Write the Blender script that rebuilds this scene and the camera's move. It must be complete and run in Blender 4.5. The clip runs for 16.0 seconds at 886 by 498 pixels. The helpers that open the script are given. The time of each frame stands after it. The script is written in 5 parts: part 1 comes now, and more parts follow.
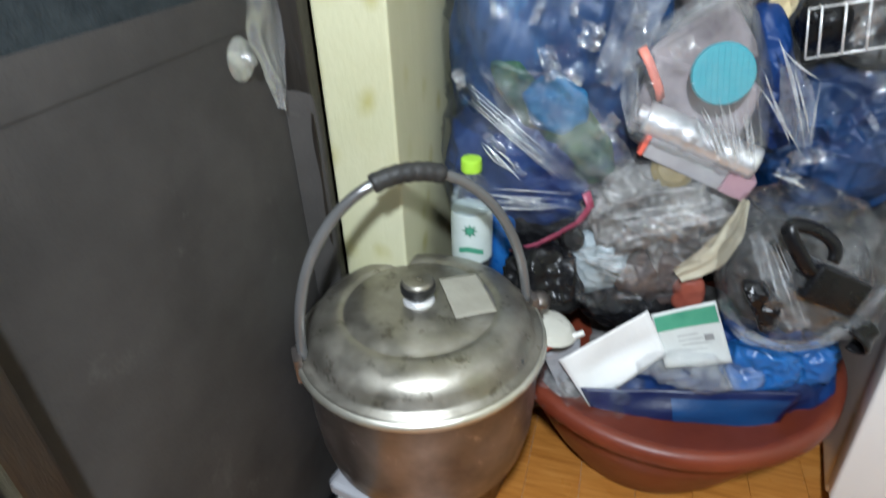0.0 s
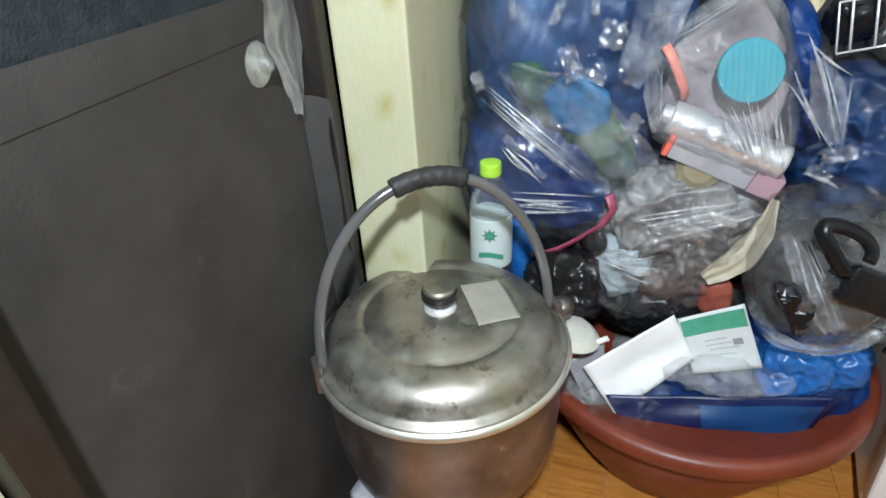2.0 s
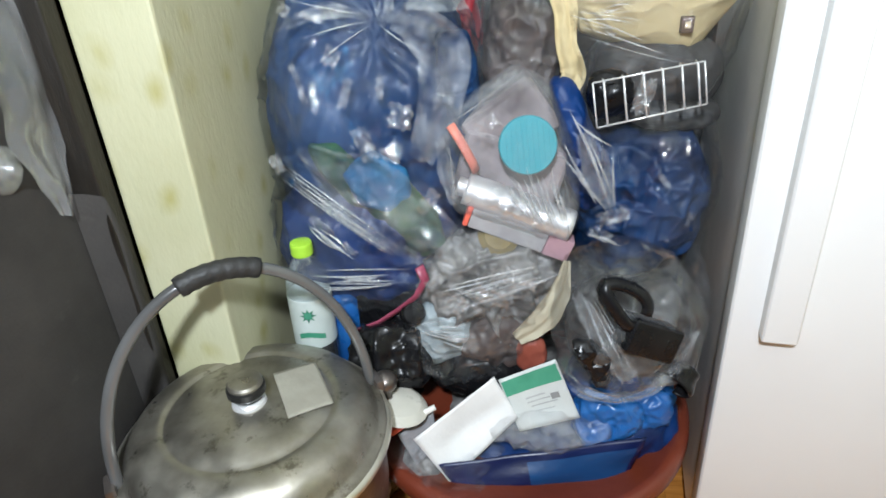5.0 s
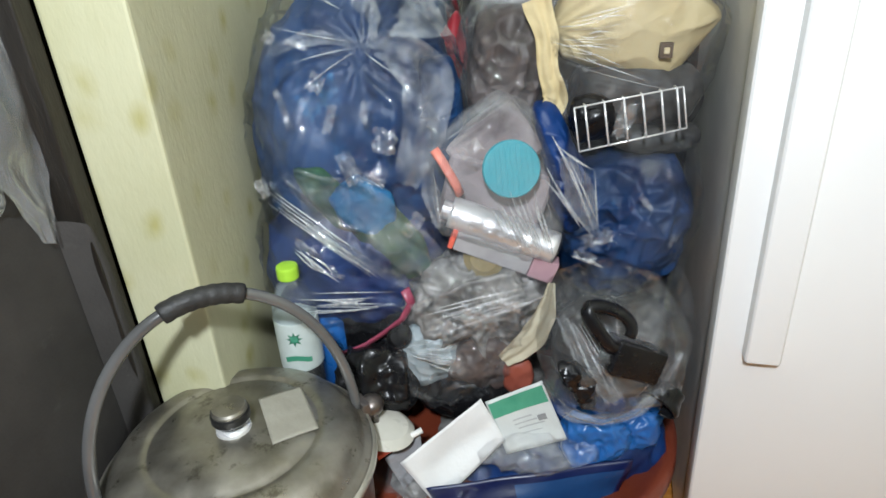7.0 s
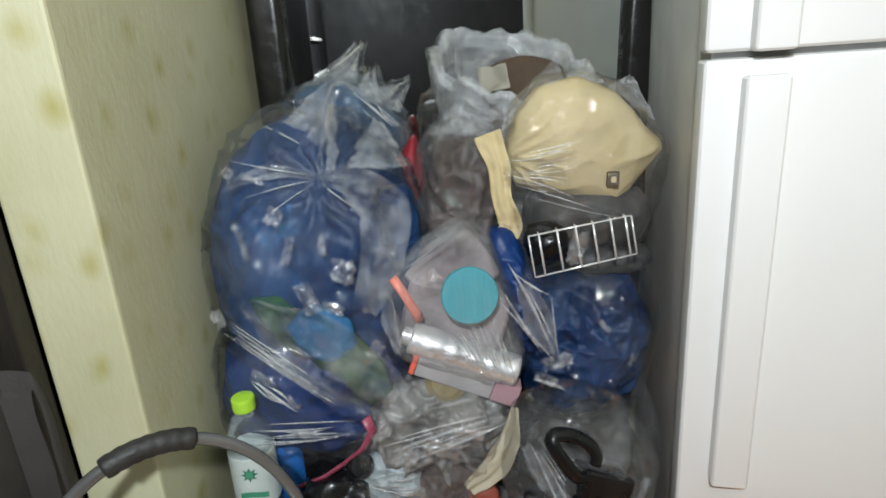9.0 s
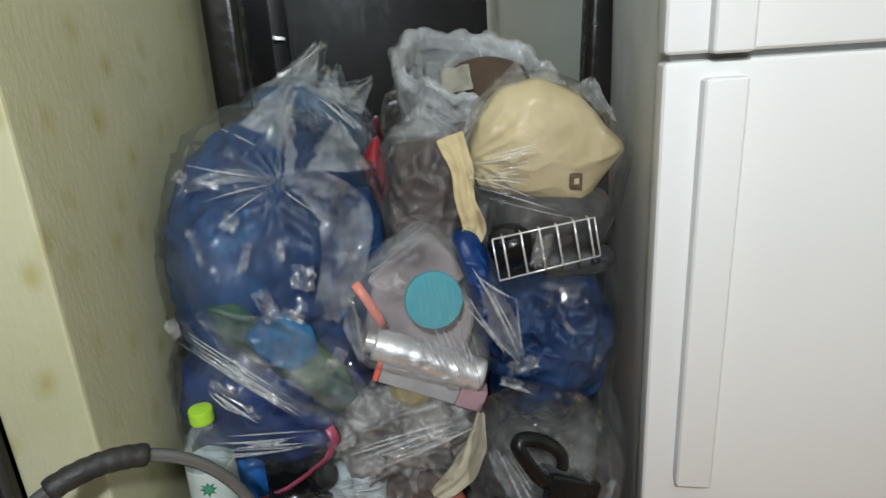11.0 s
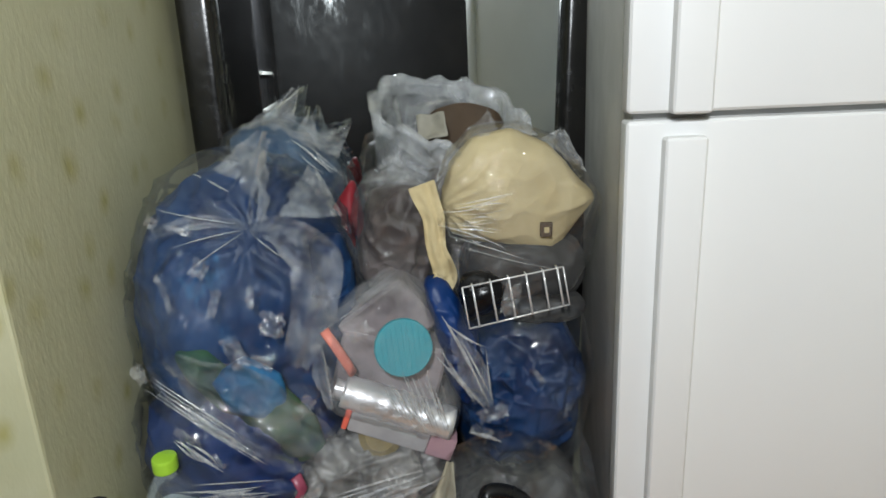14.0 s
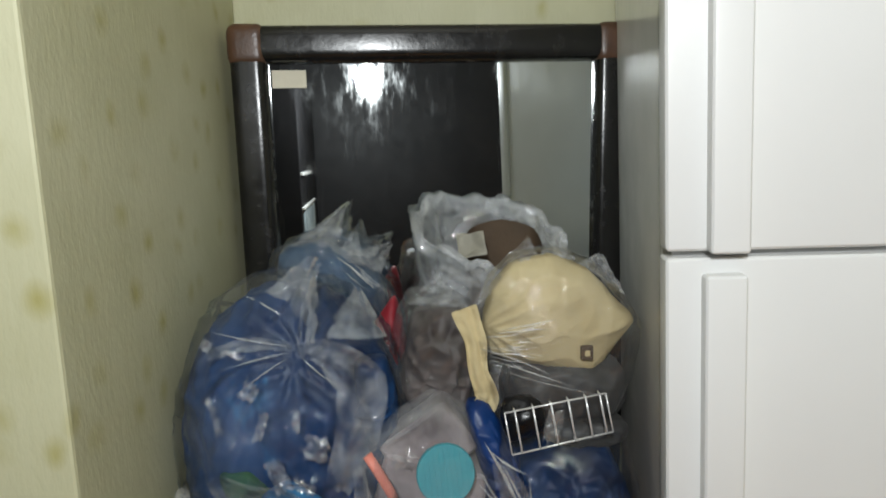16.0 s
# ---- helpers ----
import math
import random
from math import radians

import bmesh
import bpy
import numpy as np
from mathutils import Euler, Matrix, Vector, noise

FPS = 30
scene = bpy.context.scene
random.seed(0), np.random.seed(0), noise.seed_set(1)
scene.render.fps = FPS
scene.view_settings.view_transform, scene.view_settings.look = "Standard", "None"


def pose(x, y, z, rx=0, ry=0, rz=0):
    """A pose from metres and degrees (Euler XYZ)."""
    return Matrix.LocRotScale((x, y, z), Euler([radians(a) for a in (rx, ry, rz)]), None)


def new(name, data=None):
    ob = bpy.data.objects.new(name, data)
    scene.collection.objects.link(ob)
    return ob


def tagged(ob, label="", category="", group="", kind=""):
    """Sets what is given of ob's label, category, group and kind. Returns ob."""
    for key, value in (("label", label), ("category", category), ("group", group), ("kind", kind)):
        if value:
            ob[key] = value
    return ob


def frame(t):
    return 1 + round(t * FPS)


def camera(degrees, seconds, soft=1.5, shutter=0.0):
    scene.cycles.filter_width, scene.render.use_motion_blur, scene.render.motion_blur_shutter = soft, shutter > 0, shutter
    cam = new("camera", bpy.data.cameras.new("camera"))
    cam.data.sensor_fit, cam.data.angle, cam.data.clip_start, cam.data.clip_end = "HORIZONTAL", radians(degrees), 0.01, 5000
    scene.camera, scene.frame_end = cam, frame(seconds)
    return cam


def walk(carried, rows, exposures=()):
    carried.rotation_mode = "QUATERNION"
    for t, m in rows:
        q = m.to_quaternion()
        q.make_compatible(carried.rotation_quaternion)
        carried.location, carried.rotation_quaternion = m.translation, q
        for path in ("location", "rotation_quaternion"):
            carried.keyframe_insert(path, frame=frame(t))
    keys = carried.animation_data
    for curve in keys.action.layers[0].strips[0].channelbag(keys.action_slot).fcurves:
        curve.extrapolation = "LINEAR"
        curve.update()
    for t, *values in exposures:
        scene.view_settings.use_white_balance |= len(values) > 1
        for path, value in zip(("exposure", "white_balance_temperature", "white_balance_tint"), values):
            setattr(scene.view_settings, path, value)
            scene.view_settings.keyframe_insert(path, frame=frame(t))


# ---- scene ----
# ---- camera ----
cam = camera(73.8, 16.0, soft=1.6, shutter=0.6)
METRES, EYE, TILT, LEAN, TURN = 0.46, 0.93, -1.0, -1.0, 18.0
ROWS = [
    (0.0, 0.0, 0.0, 0.0, -1.76, -31.3, 2.89),
    (0.5, 0.0275, -0.024, -0.0717, -3.69, -33.96, 2.74),
    (1.0, 0.0387, -0.0196, -0.0808, -5.19, -33.79, 3.46),
    (1.5, -0.0083, 0.0006, -0.056, -3.11, -32.19, 3.31),
    (2.0, -0.0338, 0.0312, -0.0149, -1.4, -30.77, 3.99),
    (2.5, -0.0283, 0.0209, -0.019, -1.56, -30.81, 3.7),
    (3.0, -0.0185, 0.0149, -0.0269, -1.87, -31.32, 4.04),
    (3.5, -0.0065, 0.0168, -0.0321, -2.45, -31.8, 3.88),
    (4.0, 0.0483, 0.0396, -0.0214, -5.75, -31.26, 3.04),
    (4.5, 0.1915, 0.0618, 0.03, -12.36, -28.56, 3.37),
    (7.0, 0.245, 0.0564, 0.0793, -13.65, -25.93, 3.47),
    (7.5, 0.2507, 0.0576, 0.073, -13.99, -26.31, 3.66),
    (8.0, 0.2702, 0.066, 0.0887, -14.49, -25.14, 3.86),
    (8.5, 0.2814, 0.0932, 0.1916, -15.56, -19.79, 4.03),
    (9.0, 0.2913, 0.0991, 0.2123, -17.03, -18.73, 3.57),
    (11.5, 0.3318, 0.1243, 0.2132, -20.59, -18.93, 3.13),
    (12.0, 0.3481, 0.1225, 0.2226, -21.02, -18.15, 2.89),
    (12.5, 0.3529, 0.1091, 0.2501, -19.47, -17.55, 4.42),
    (13.0, 0.3713, 0.1102, 0.2622, -20.78, -16.56, 3.41),
    (13.5, 0.3687, 0.109, 0.2644, -21.54, -16.04, 1.88),
    (14.0, 0.3688, 0.1098, 0.2644, -20.99, -16.16, 2.37),
    (14.5, 0.369, 0.0927, 0.2621, -21.22, -16.15, 2.18),
    (15.0, 0.3721, 0.0899, 0.2639, -21.88, -16.06, 2.01),
    (15.5, 0.336, 0.1041, 0.3504, -19.68, -11.28, 2.51),
    (16.0, 0.3217, 0.0973, 0.3949, -18.36, -8.02, 2.57),
]
walk(cam, [(t, pose(0, 0, EYE, TILT, LEAN, TURN) @ pose(METRES * x, METRES * y, METRES * z, 90 + pitch, roll, yaw)) for t, x, y, z, yaw, pitch, roll in ROWS],
     exposures=[(0.0, 0.80, 5900, 10), (3.6, 0.86, 5900, 10), (4.6, 0.84, 6000, 10), (7.8, 0.54, 6250, 10), (9.0, 0.30, 6350, 10), (12.5, 0.02, 6350, 10), (15.0, 0.0, 6450, 10), (16.0, -0.15, 6550, 10)])

# ---- light: one small bright lamp above the walker, the rest of the room is dark by its colour ----
world = bpy.data.worlds.new("world")
scene.world = world
world.use_nodes = True
world.node_tree.nodes["Background"].inputs[0].default_value = (0.6, 0.7, 0.8, 1)
world.node_tree.nodes["Background"].inputs[1].default_value = 0.01
lamp_data = bpy.data.lights.new("torch", "POINT")
lamp_data.energy, lamp_data.shadow_soft_size, lamp_data.color = 56.0, 0.045, (0.93, 0.98, 1.0)
lamp = new("torch", lamp_data)
lamp.location = (0.03, -0.30, 1.46)


# ---- materials ----
def links(m):
    nt = m.node_tree
    return nt, nt.nodes, nt.links


def coords(nt, scale=(1, 1, 1), warp=0.0, warp_scale=5.0):
    tc = nt.nodes.new("ShaderNodeTexCoord")
    mp = nt.nodes.new("ShaderNodeMapping")
    mp.inputs["Scale"].default_value = scale
    nt.links.new(tc.outputs["Object"], mp.inputs["Vector"])
    if not warp:
        return mp.outputs[0]
    nz = nt.nodes.new("ShaderNodeTexNoise")
    nz.inputs["Scale"].default_value = warp_scale
    nt.links.new(mp.outputs[0], nz.inputs["Vector"])
    ma = nt.nodes.new("ShaderNodeVectorMath")
    ma.operation = "MULTIPLY_ADD"
    nt.links.new(nz.outputs["Color"], ma.inputs[0])
    ma.inputs[1].default_value = (warp, warp, warp)
    nt.links.new(mp.outputs[0], ma.inputs[2])
    return ma.outputs[0]


def tex_noise(nt, vec, scale, detail=4.0, rough=0.55):
    n = nt.nodes.new("ShaderNodeTexNoise")
    n.inputs["Scale"].default_value, n.inputs["Detail"].default_value, n.inputs["Roughness"].default_value = scale, detail, rough
    nt.links.new(vec, n.inputs["Vector"])
    return n.outputs["Fac"]


def ramp(nt, fac, stops):
    r = nt.nodes.new("ShaderNodeValToRGB")
    el = r.color_ramp.elements
    while len(el) < len(stops):
        el.new(0.5)
    for e, (p, c) in zip(el, stops):
        e.position, e.color = p, (*c, 1) if len(c) == 3 else c
    nt.links.new(fac, r.inputs[0])
    return r.outputs[0]


def blend(nt, fac, a, b):
    m = nt.nodes.new("ShaderNodeMix")
    m.data_type = "RGBA"
    for sock, v in ((m.inputs["Factor"], fac), (m.inputs["A"], a), (m.inputs["B"], b)):
        if isinstance(v, (int, float)):
            sock.default_value = v
        elif isinstance(v, tuple):
            sock.default_value = (*v, 1)
        else:
            nt.links.new(v, sock)
    return m.outputs["Result"]


def bump(nt, height, strength, distance=0.002):
    b = nt.nodes.new("ShaderNodeBump")
    b.inputs["Strength"].default_value, b.inputs["Distance"].default_value = strength, distance
    nt.links.new(height, b.inputs["Height"])
    return b.outputs[0]


def grey(v):
    return (v, v, v)


def surf(name, c1, c2, scale=12.0, rough=0.5, rough2=None, bumps=0.3, bscale=120.0, metal=0.0, stretch=(1, 1, 1), coat=0.0, spec=0.5, spots=None):
    """A painted, plastic, cloth or metal surface: two mottled tones, fine relief, uneven gloss."""
    m = bpy.data.materials.new(name)
    m.use_nodes = True
    nt, nodes, ln = links(m)
    p = nodes["Principled BSDF"]
    vec = coords(nt, stretch)
    broad = tex_noise(nt, vec, scale, 5)
    fine = tex_noise(nt, vec, bscale, 3)
    col = ramp(nt, broad, [(0.3, c1), (0.7, c2)])
    if spots:
        col = blend(nt, ramp(nt, tex_noise(nt, vec, spots[1], 6, 0.7), [(spots[2], grey(0)), (spots[2] + 0.08, grey(1))]), col, spots[0])
    ln.new(col, p.inputs["Base Color"])
    r2 = rough if rough2 is None else rough2
    ln.new(ramp(nt, tex_noise(nt, vec, scale * 2.3, 5), [(0.3, grey(rough)), (0.7, grey(r2))]), p.inputs["Roughness"])
    p.inputs["Metallic"].default_value = metal
    p.inputs["Specular IOR Level"].default_value = spec
    p.inputs["Coat Weight"].default_value = coat
    ln.new(bump(nt, fine, bumps), p.inputs["Normal"])
    return m


def wallpaper_material():
    m = bpy.data.materials.new("wallpaper")
    m.use_nodes = True
    nt, nodes, ln = links(m)
    p = nodes["Principled BSDF"]
    vec = coords(nt, (1, 1, 0.8), 0.03, 9)
    base = ramp(nt, tex_noise(nt, vec, 5, 5), [(0.3, (0.46, 0.45, 0.28)), (0.7, (0.55, 0.54, 0.37))])
    streak = tex_noise(nt, coords(nt, (30, 30, 1.5)), 3, 3)
    base = blend(nt, ramp(nt, streak, [(0.45, grey(0)), (0.8, grey(0.12))]), base, (0.66, 0.65, 0.48))
    v = nt.nodes.new("ShaderNodeTexVoronoi")
    v.voronoi_dimensions = "2D"
    v.inputs["Scale"].default_value, v.inputs["Randomness"].default_value = 13.0, 0.8
    sep, add, uv = nodes.new("ShaderNodeSeparateXYZ"), nodes.new("ShaderNodeMath"), nodes.new("ShaderNodeCombineXYZ")
    ln.new(vec, sep.inputs[0]), ln.new(sep.outputs[0], add.inputs[0]), ln.new(sep.outputs[1], add.inputs[1])
    ln.new(add.outputs[0], uv.inputs[0]), ln.new(sep.outputs[2], uv.inputs[1]), ln.new(uv.outputs[0], v.inputs["Vector"])
    spot = ramp(nt, v.outputs["Distance"], [(0.03, grey(0.7)), (0.24, grey(0))])
    keep = ramp(nt, tex_noise(nt, coords(nt), 14, 3), [(0.34, grey(0.15)), (0.62, grey(1))])
    mm = nt.nodes.new("ShaderNodeMath")
    mm.operation = "MULTIPLY"
    ln.new(spot, mm.inputs[0]), ln.new(keep, mm.inputs[1])
    col = blend(nt, mm.outputs[0], base, (0.33, 0.29, 0.07))
    dirt = ramp(nt, tex_noise(nt, coords(nt), 3.2, 6, 0.7), [(0.55, grey(0)), (0.8, grey(0.35))])
    col = blend(nt, dirt, col, (0.40, 0.37, 0.22))
    ln.new(col, p.inputs["Base Color"])
    p.inputs["Roughness"].default_value = 0.6
    ln.new(bump(nt, tex_noise(nt, coords(nt, (1, 1, 0.4)), 160, 4), 0.35), p.inputs["Normal"])
    return m


def wood_floor_material():
    m = bpy.data.materials.new("laminate")
    m.use_nodes = True
    nt, nodes, ln = links(m)
    p = nodes["Principled BSDF"]
    vec = coords(nt, (1, 14, 1), 0.05, 4)
    grain = tex_noise(nt, vec, 9, 8, 0.65)
    oi = nodes.new("ShaderNodeObjectInfo")
    col = ramp(nt, grain, [(0.3, (0.30, 0.105, 0.018)), (0.5, (0.47, 0.19, 0.035)), (0.72, (0.60, 0.28, 0.07))])
    col = blend(nt, ramp(nt, oi.outputs["Random"], [(0, grey(0)), (1, grey(0.35))]), col, (0.38, 0.14, 0.022))
    ln.new(col, p.inputs["Base Color"])
    ln.new(ramp(nt, tex_noise(nt, coords(nt), 22, 5), [(0.3, grey(0.25)), (0.7, grey(0.42))]), p.inputs["Roughness"])
    ln.new(bump(nt, grain, 0.12), p.inputs["Normal"])
    return m


def film_material(name, tint=(0.98, 0.985, 0.99), milk=(0.0, 0.08), facet=0.6, cells=52.0, milk_scale=9.0, knot=None, rays=40.0, relief=0.5, shine=(0.03, 0.5), rough=0.055):
    """Clear plastic film: see-through, cloudy in patches, with small flat facets and creases that catch the light."""
    m = bpy.data.materials.new(name)
    m.use_nodes = True
    nt, nodes, ln = links(m)
    nodes.remove(nodes["Principled BSDF"])
    out = nodes["Material Output"]
    tr, df, gl = nodes.new("ShaderNodeBsdfTransparent"), nodes.new("ShaderNodeBsdfDiffuse"), nodes.new("ShaderNodeBsdfGlossy")
    tr.inputs[0].default_value = (*tint, 1)
    df.inputs[0].default_value = (0.78, 0.8, 0.82, 1)
    gl.inputs[0].default_value = (1, 1, 1, 1)
    gl.inputs["Roughness"].default_value = rough
    pull = tex_noise(nt, coords(nt, (10, 10, 3), 0.25, 3), 4.0, 6, 0.6)
    if knot is not None:
        tc, sub, sep = nodes.new("ShaderNodeTexCoord"), nodes.new("ShaderNodeVectorMath"), nodes.new("ShaderNodeSeparateXYZ")
        sub.operation = "SUBTRACT"
        sub.inputs[1].default_value = knot
        ln.new(tc.outputs["Object"], sub.inputs[0]), ln.new(sub.outputs[0], sep.inputs[0])
        flat, rad, far, join = nodes.new("ShaderNodeCombineXYZ"), nodes.new("ShaderNodeTexGradient"), nodes.new("ShaderNodeVectorMath"), nodes.new("ShaderNodeCombineXYZ")
        rad.gradient_type = "RADIAL"
        far.operation = "LENGTH"
        ln.new(sep.outputs[0], flat.inputs[0]), ln.new(sep.outputs[2], flat.inputs[1]), ln.new(flat.outputs[0], rad.inputs[0]), ln.new(flat.outputs[0], far.inputs[0])
        for src, k, slot in ((rad.outputs["Fac"], rays, 0), (far.outputs["Value"], 5.0, 1)):
            mu = nodes.new("ShaderNodeMath")
            mu.operation = "MULTIPLY"
            mu.inputs[1].default_value = k
            ln.new(src, mu.inputs[0]), ln.new(mu.outputs[0], join.inputs[slot])
        pull = tex_noise(nt, join.outputs[0], 1.0, 5, 0.65)
    # flat facets: each cell of a crumpled pattern leans its own way
    v = nodes.new("ShaderNodeTexVoronoi")
    v.inputs["Scale"].default_value = cells
    ln.new(coords(nt, (1, 1, 0.6), 0.06, 16), v.inputs["Vector"])
    centre, lean, spread, add, unit = (nodes.new("ShaderNodeVectorMath") for _ in range(5))
    centre.operation, lean.operation, spread.operation, add.operation, unit.operation = "SUBTRACT", "SCALE", "SCALE", "ADD", "NORMALIZE"
    centre.inputs[1].default_value = (0.5, 0.5, 0.5)
    ln.new(v.outputs["Color"], centre.inputs[0]), ln.new(centre.outputs[0], lean.inputs[0])
    lean.inputs["Scale"].default_value = facet * 2
    crumple = ramp(nt, tex_noise(nt, coords(nt, (1, 1, 1), 0.05, 8), 13, 3), [(0.42, grey(0.15)), (0.6, grey(1))])
    ln.new(lean.outputs[0], spread.inputs[0]), ln.new(crumple, spread.inputs["Scale"])
    n1 = bump(nt, pull, relief, 0.012)
    ln.new(n1, add.inputs[0]), ln.new(spread.outputs[0], add.inputs[1]), ln.new(add.outputs[0], unit.inputs[0])
    ln.new(unit.outputs[0], gl.inputs["Normal"])
    s1, s2 = nodes.new("ShaderNodeMixShader"), nodes.new("ShaderNodeMixShader")
    ln.new(ramp(nt, tex_noise(nt, coords(nt, (1, 1, 1), 0.1, 6), milk_scale, 5), [(0.35, grey(milk[0])), (0.7, grey(milk[1]))]), s1.inputs[0])
    ln.new(tr.outputs[0], s1.inputs[1]), ln.new(df.outputs[0], s1.inputs[2])
    fr = nodes.new("ShaderNodeLayerWeight")
    fr.inputs["Blend"].default_value = 0.22
    ln.new(ramp(nt, fr.outputs["Fresnel"], [(0.0, grey(shine[0])), (1.0, grey(shine[1]))]), s2.inputs[0])
    ln.new(s1.outputs[0], s2.inputs[1]), ln.new(gl.outputs[0], s2.inputs[2])
    ln.new(s2.outputs[0], out.inputs[0])
    return m


WALLPAPER = wallpaper_material()
FLOOR = wood_floor_material()
CEILING = surf("ceiling_paint", (0.7, 0.69, 0.62), (0.78, 0.77, 0.7), 4, 0.8)
# near-black base colour stands in for the lack of light behind the walker
DARK_ROOM = surf("unlit_room_black", (0.007, 0.007, 0.008), (0.014, 0.013, 0.014), 6, 0.45, 0.6, 0.1, 60, spec=0.2)
BLUE_MID = surf("mid_blue_plastic", (0.008, 0.065, 0.26), (0.025, 0.14, 0.40), 14, 0.25, 0.4, 0.5, 50)
PANEL = surf("dusty_panel", (0.030, 0.028, 0.0265), (0.056, 0.052, 0.049), 7, 0.75, 0.9, 0.3, 220, spec=0.25, spots=((0.062, 0.058, 0.054), 9, 0.62))
PANEL_UP = surf("dark_blue_grain", (0.010, 0.014, 0.017), (0.024, 0.031, 0.035), 55, 0.7, 0.85, 0.6, 300, spec=0.25)
FRAME_WOOD = surf("dark_door_wood", (0.010, 0.008, 0.006), (0.020, 0.016, 0.012), 14, 0.4, 0.6, 0.3, 90, stretch=(6, 6, 1))
BLACK_GLOSS = surf("black_lacquer", (0.006, 0.006, 0.006), (0.012, 0.011, 0.010), 20, 0.16, 0.3, 0.08, 140)
TAPE_BROWN = surf("brown_tape", (0.05, 0.024, 0.013), (0.10, 0.048, 0.026), 25, 0.3, 0.5, 0.5, 60)
TAG = surf("paper_tag", (0.6, 0.56, 0.45), (0.68, 0.64, 0.52), 20, 0.7)
FRIDGE_WHITE = surf("white_enamel", (0.72, 0.72, 0.71), (0.75, 0.75, 0.74), 4, 0.38, 0.44, 0.04, 500, spec=0.4)
FRIDGE_SIDE = surf("grey_enamel", (0.74, 0.74, 0.72), (0.80, 0.80, 0.78), 5, 0.16, 0.24, 0.04, 90, spec=0.9)
GASKET = surf("gasket", (0.42, 0.42, 0.41), (0.5, 0.5, 0.49), 30, 0.6)
STEEL = surf("worn_steel", (0.22, 0.205, 0.170), (0.44, 0.415, 0.360), 16, 0.26, 0.58, 0.12, 70, metal=0.88, spots=((0.17, 0.155, 0.125), 27, 0.57))
STEEL_BODY = surf("sooty_steel", (0.12, 0.103, 0.094), (0.28, 0.248, 0.230), 13, 0.28, 0.5, 0.12, 60, metal=0.85, spots=((0.45, 0.40, 0.37), 26, 0.62))
STEEL_RIM = surf("rim_steel", (0.55, 0.53, 0.45), (0.7, 0.68, 0.6), 20, 0.3, 0.5, 0.1, 70, metal=0.85)
BAIL_STEEL = surf("bail_steel", (0.10, 0.10, 0.10), (0.16, 0.16, 0.16), 6, 0.12, 0.22, 0.03, 60, metal=0.25, spec=0.9)
CHROME = surf("bright_wire", (0.78, 0.78, 0.78), (0.86, 0.86, 0.86), 20, 0.2, 0.3, 0.05, 90, metal=0.5)
RUBBER = surf("black_rubber_grip", (0.012, 0.012, 0.012), (0.028, 0.027, 0.026), 40, 0.45, 0.7, 0.5, 200)
KNOB_DARK = surf("knob_black", (0.01, 0.01, 0.01), (0.02, 0.02, 0.02), 30, 0.3)
MASKING = surf("masking_tape", (0.26, 0.245, 0.20), (0.33, 0.315, 0.26), 25, 0.6, 0.75, 0.3, 150)
TERRACOTTA = surf("brick_red_plastic", (0.125, 0.023, 0.010), (0.18, 0.035, 0.015), 9, 0.38, 0.5, 0.15, 160)
STOOL_GREY = surf("grey_plastic", (0.32, 0.32, 0.34), (0.42, 0.42, 0.44), 12, 0.35, 0.55, 0.2, 120)
MAROON = surf("maroon_plastic", (0.035, 0.008, 0.008), (0.06, 0.014, 0.012), 12, 0.3, 0.5)
SILL = surf("grey_sill", (0.36, 0.36, 0.34), (0.46, 0.45, 0.42), 20, 0.6)
BLUE_CLOTH = surf("blue_plastic_sack", (0.0013, 0.011, 0.046), (0.007, 0.050, 0.155), 9, 0.42, 0.6, 0.7, 40, stretch=(1, 1, 0.45), spec=0.35, spots=((0.022, 0.120, 0.27), 13, 0.62))
NAVY = surf("navy_plastic", (0.001, 0.010, 0.058), (0.004, 0.038, 0.165), 12, 0.36, 0.55, 0.7, 50, stretch=(1, 1, 0.6), spec=0.4, spots=((0.006, 0.055, 0.26), 15, 0.64))
SKY_BLUE = surf("sky_blue_plastic", (0.008, 0.060, 0.17), (0.035, 0.160, 0.31), 26, 0.6, 0.75, 0.4, 60, spec=0.2)
PETROL = surf("petrol_cloth", (0.006, 0.032, 0.08), (0.013, 0.07, 0.15), 14, 0.6, 0.8, 0.6, 90)
GREEN = surf("green_print", (0.006, 0.035, 0.05), (0.030, 0.11, 0.040), 26, 0.6, 0.75, 0.4, 60, spec=0.2)
OLIVE = surf("olive_print", (0.010, 0.035, 0.075), (0.070, 0.13, 0.060), 24, 0.6, 0.75, 0.4, 60, spec=0.2)
RED = surf("red_cloth", (0.22, 0.008, 0.018), (0.33, 0.018, 0.03), 18, 0.5, 0.7, 0.4, 90)
CORAL = surf("coral_plastic", (0.72, 0.11, 0.07), (0.8, 0.18, 0.12), 24, 0.35, 0.5, 0.2, 70)
TEAL = surf("teal_lid", (0.018, 0.26, 0.32), (0.025, 0.31, 0.37), 30, 0.45, 0.6, 0.2, 200, stretch=(1, 1, 5))
BEIGE = surf("beige_cotton", (0.47, 0.38, 0.20), (0.60, 0.50, 0.29), 12, 0.75, 0.9, 0.5, 260)
CREAM = surf("cream_paper", (0.36, 0.33, 0.24), (0.48, 0.44, 0.33), 14, 0.6)
BROWN_PAPER = surf("brown_paper", (0.06, 0.038, 0.022), (0.11, 0.072, 0.042), 10, 0.7, 0.85, 0.4, 90)
PALE_MAUVE = surf("pale_mauve_packing", (0.10, 0.080, 0.085), (0.46, 0.41, 0.42), 11, 0.3, 0.5, 0.9, 40)
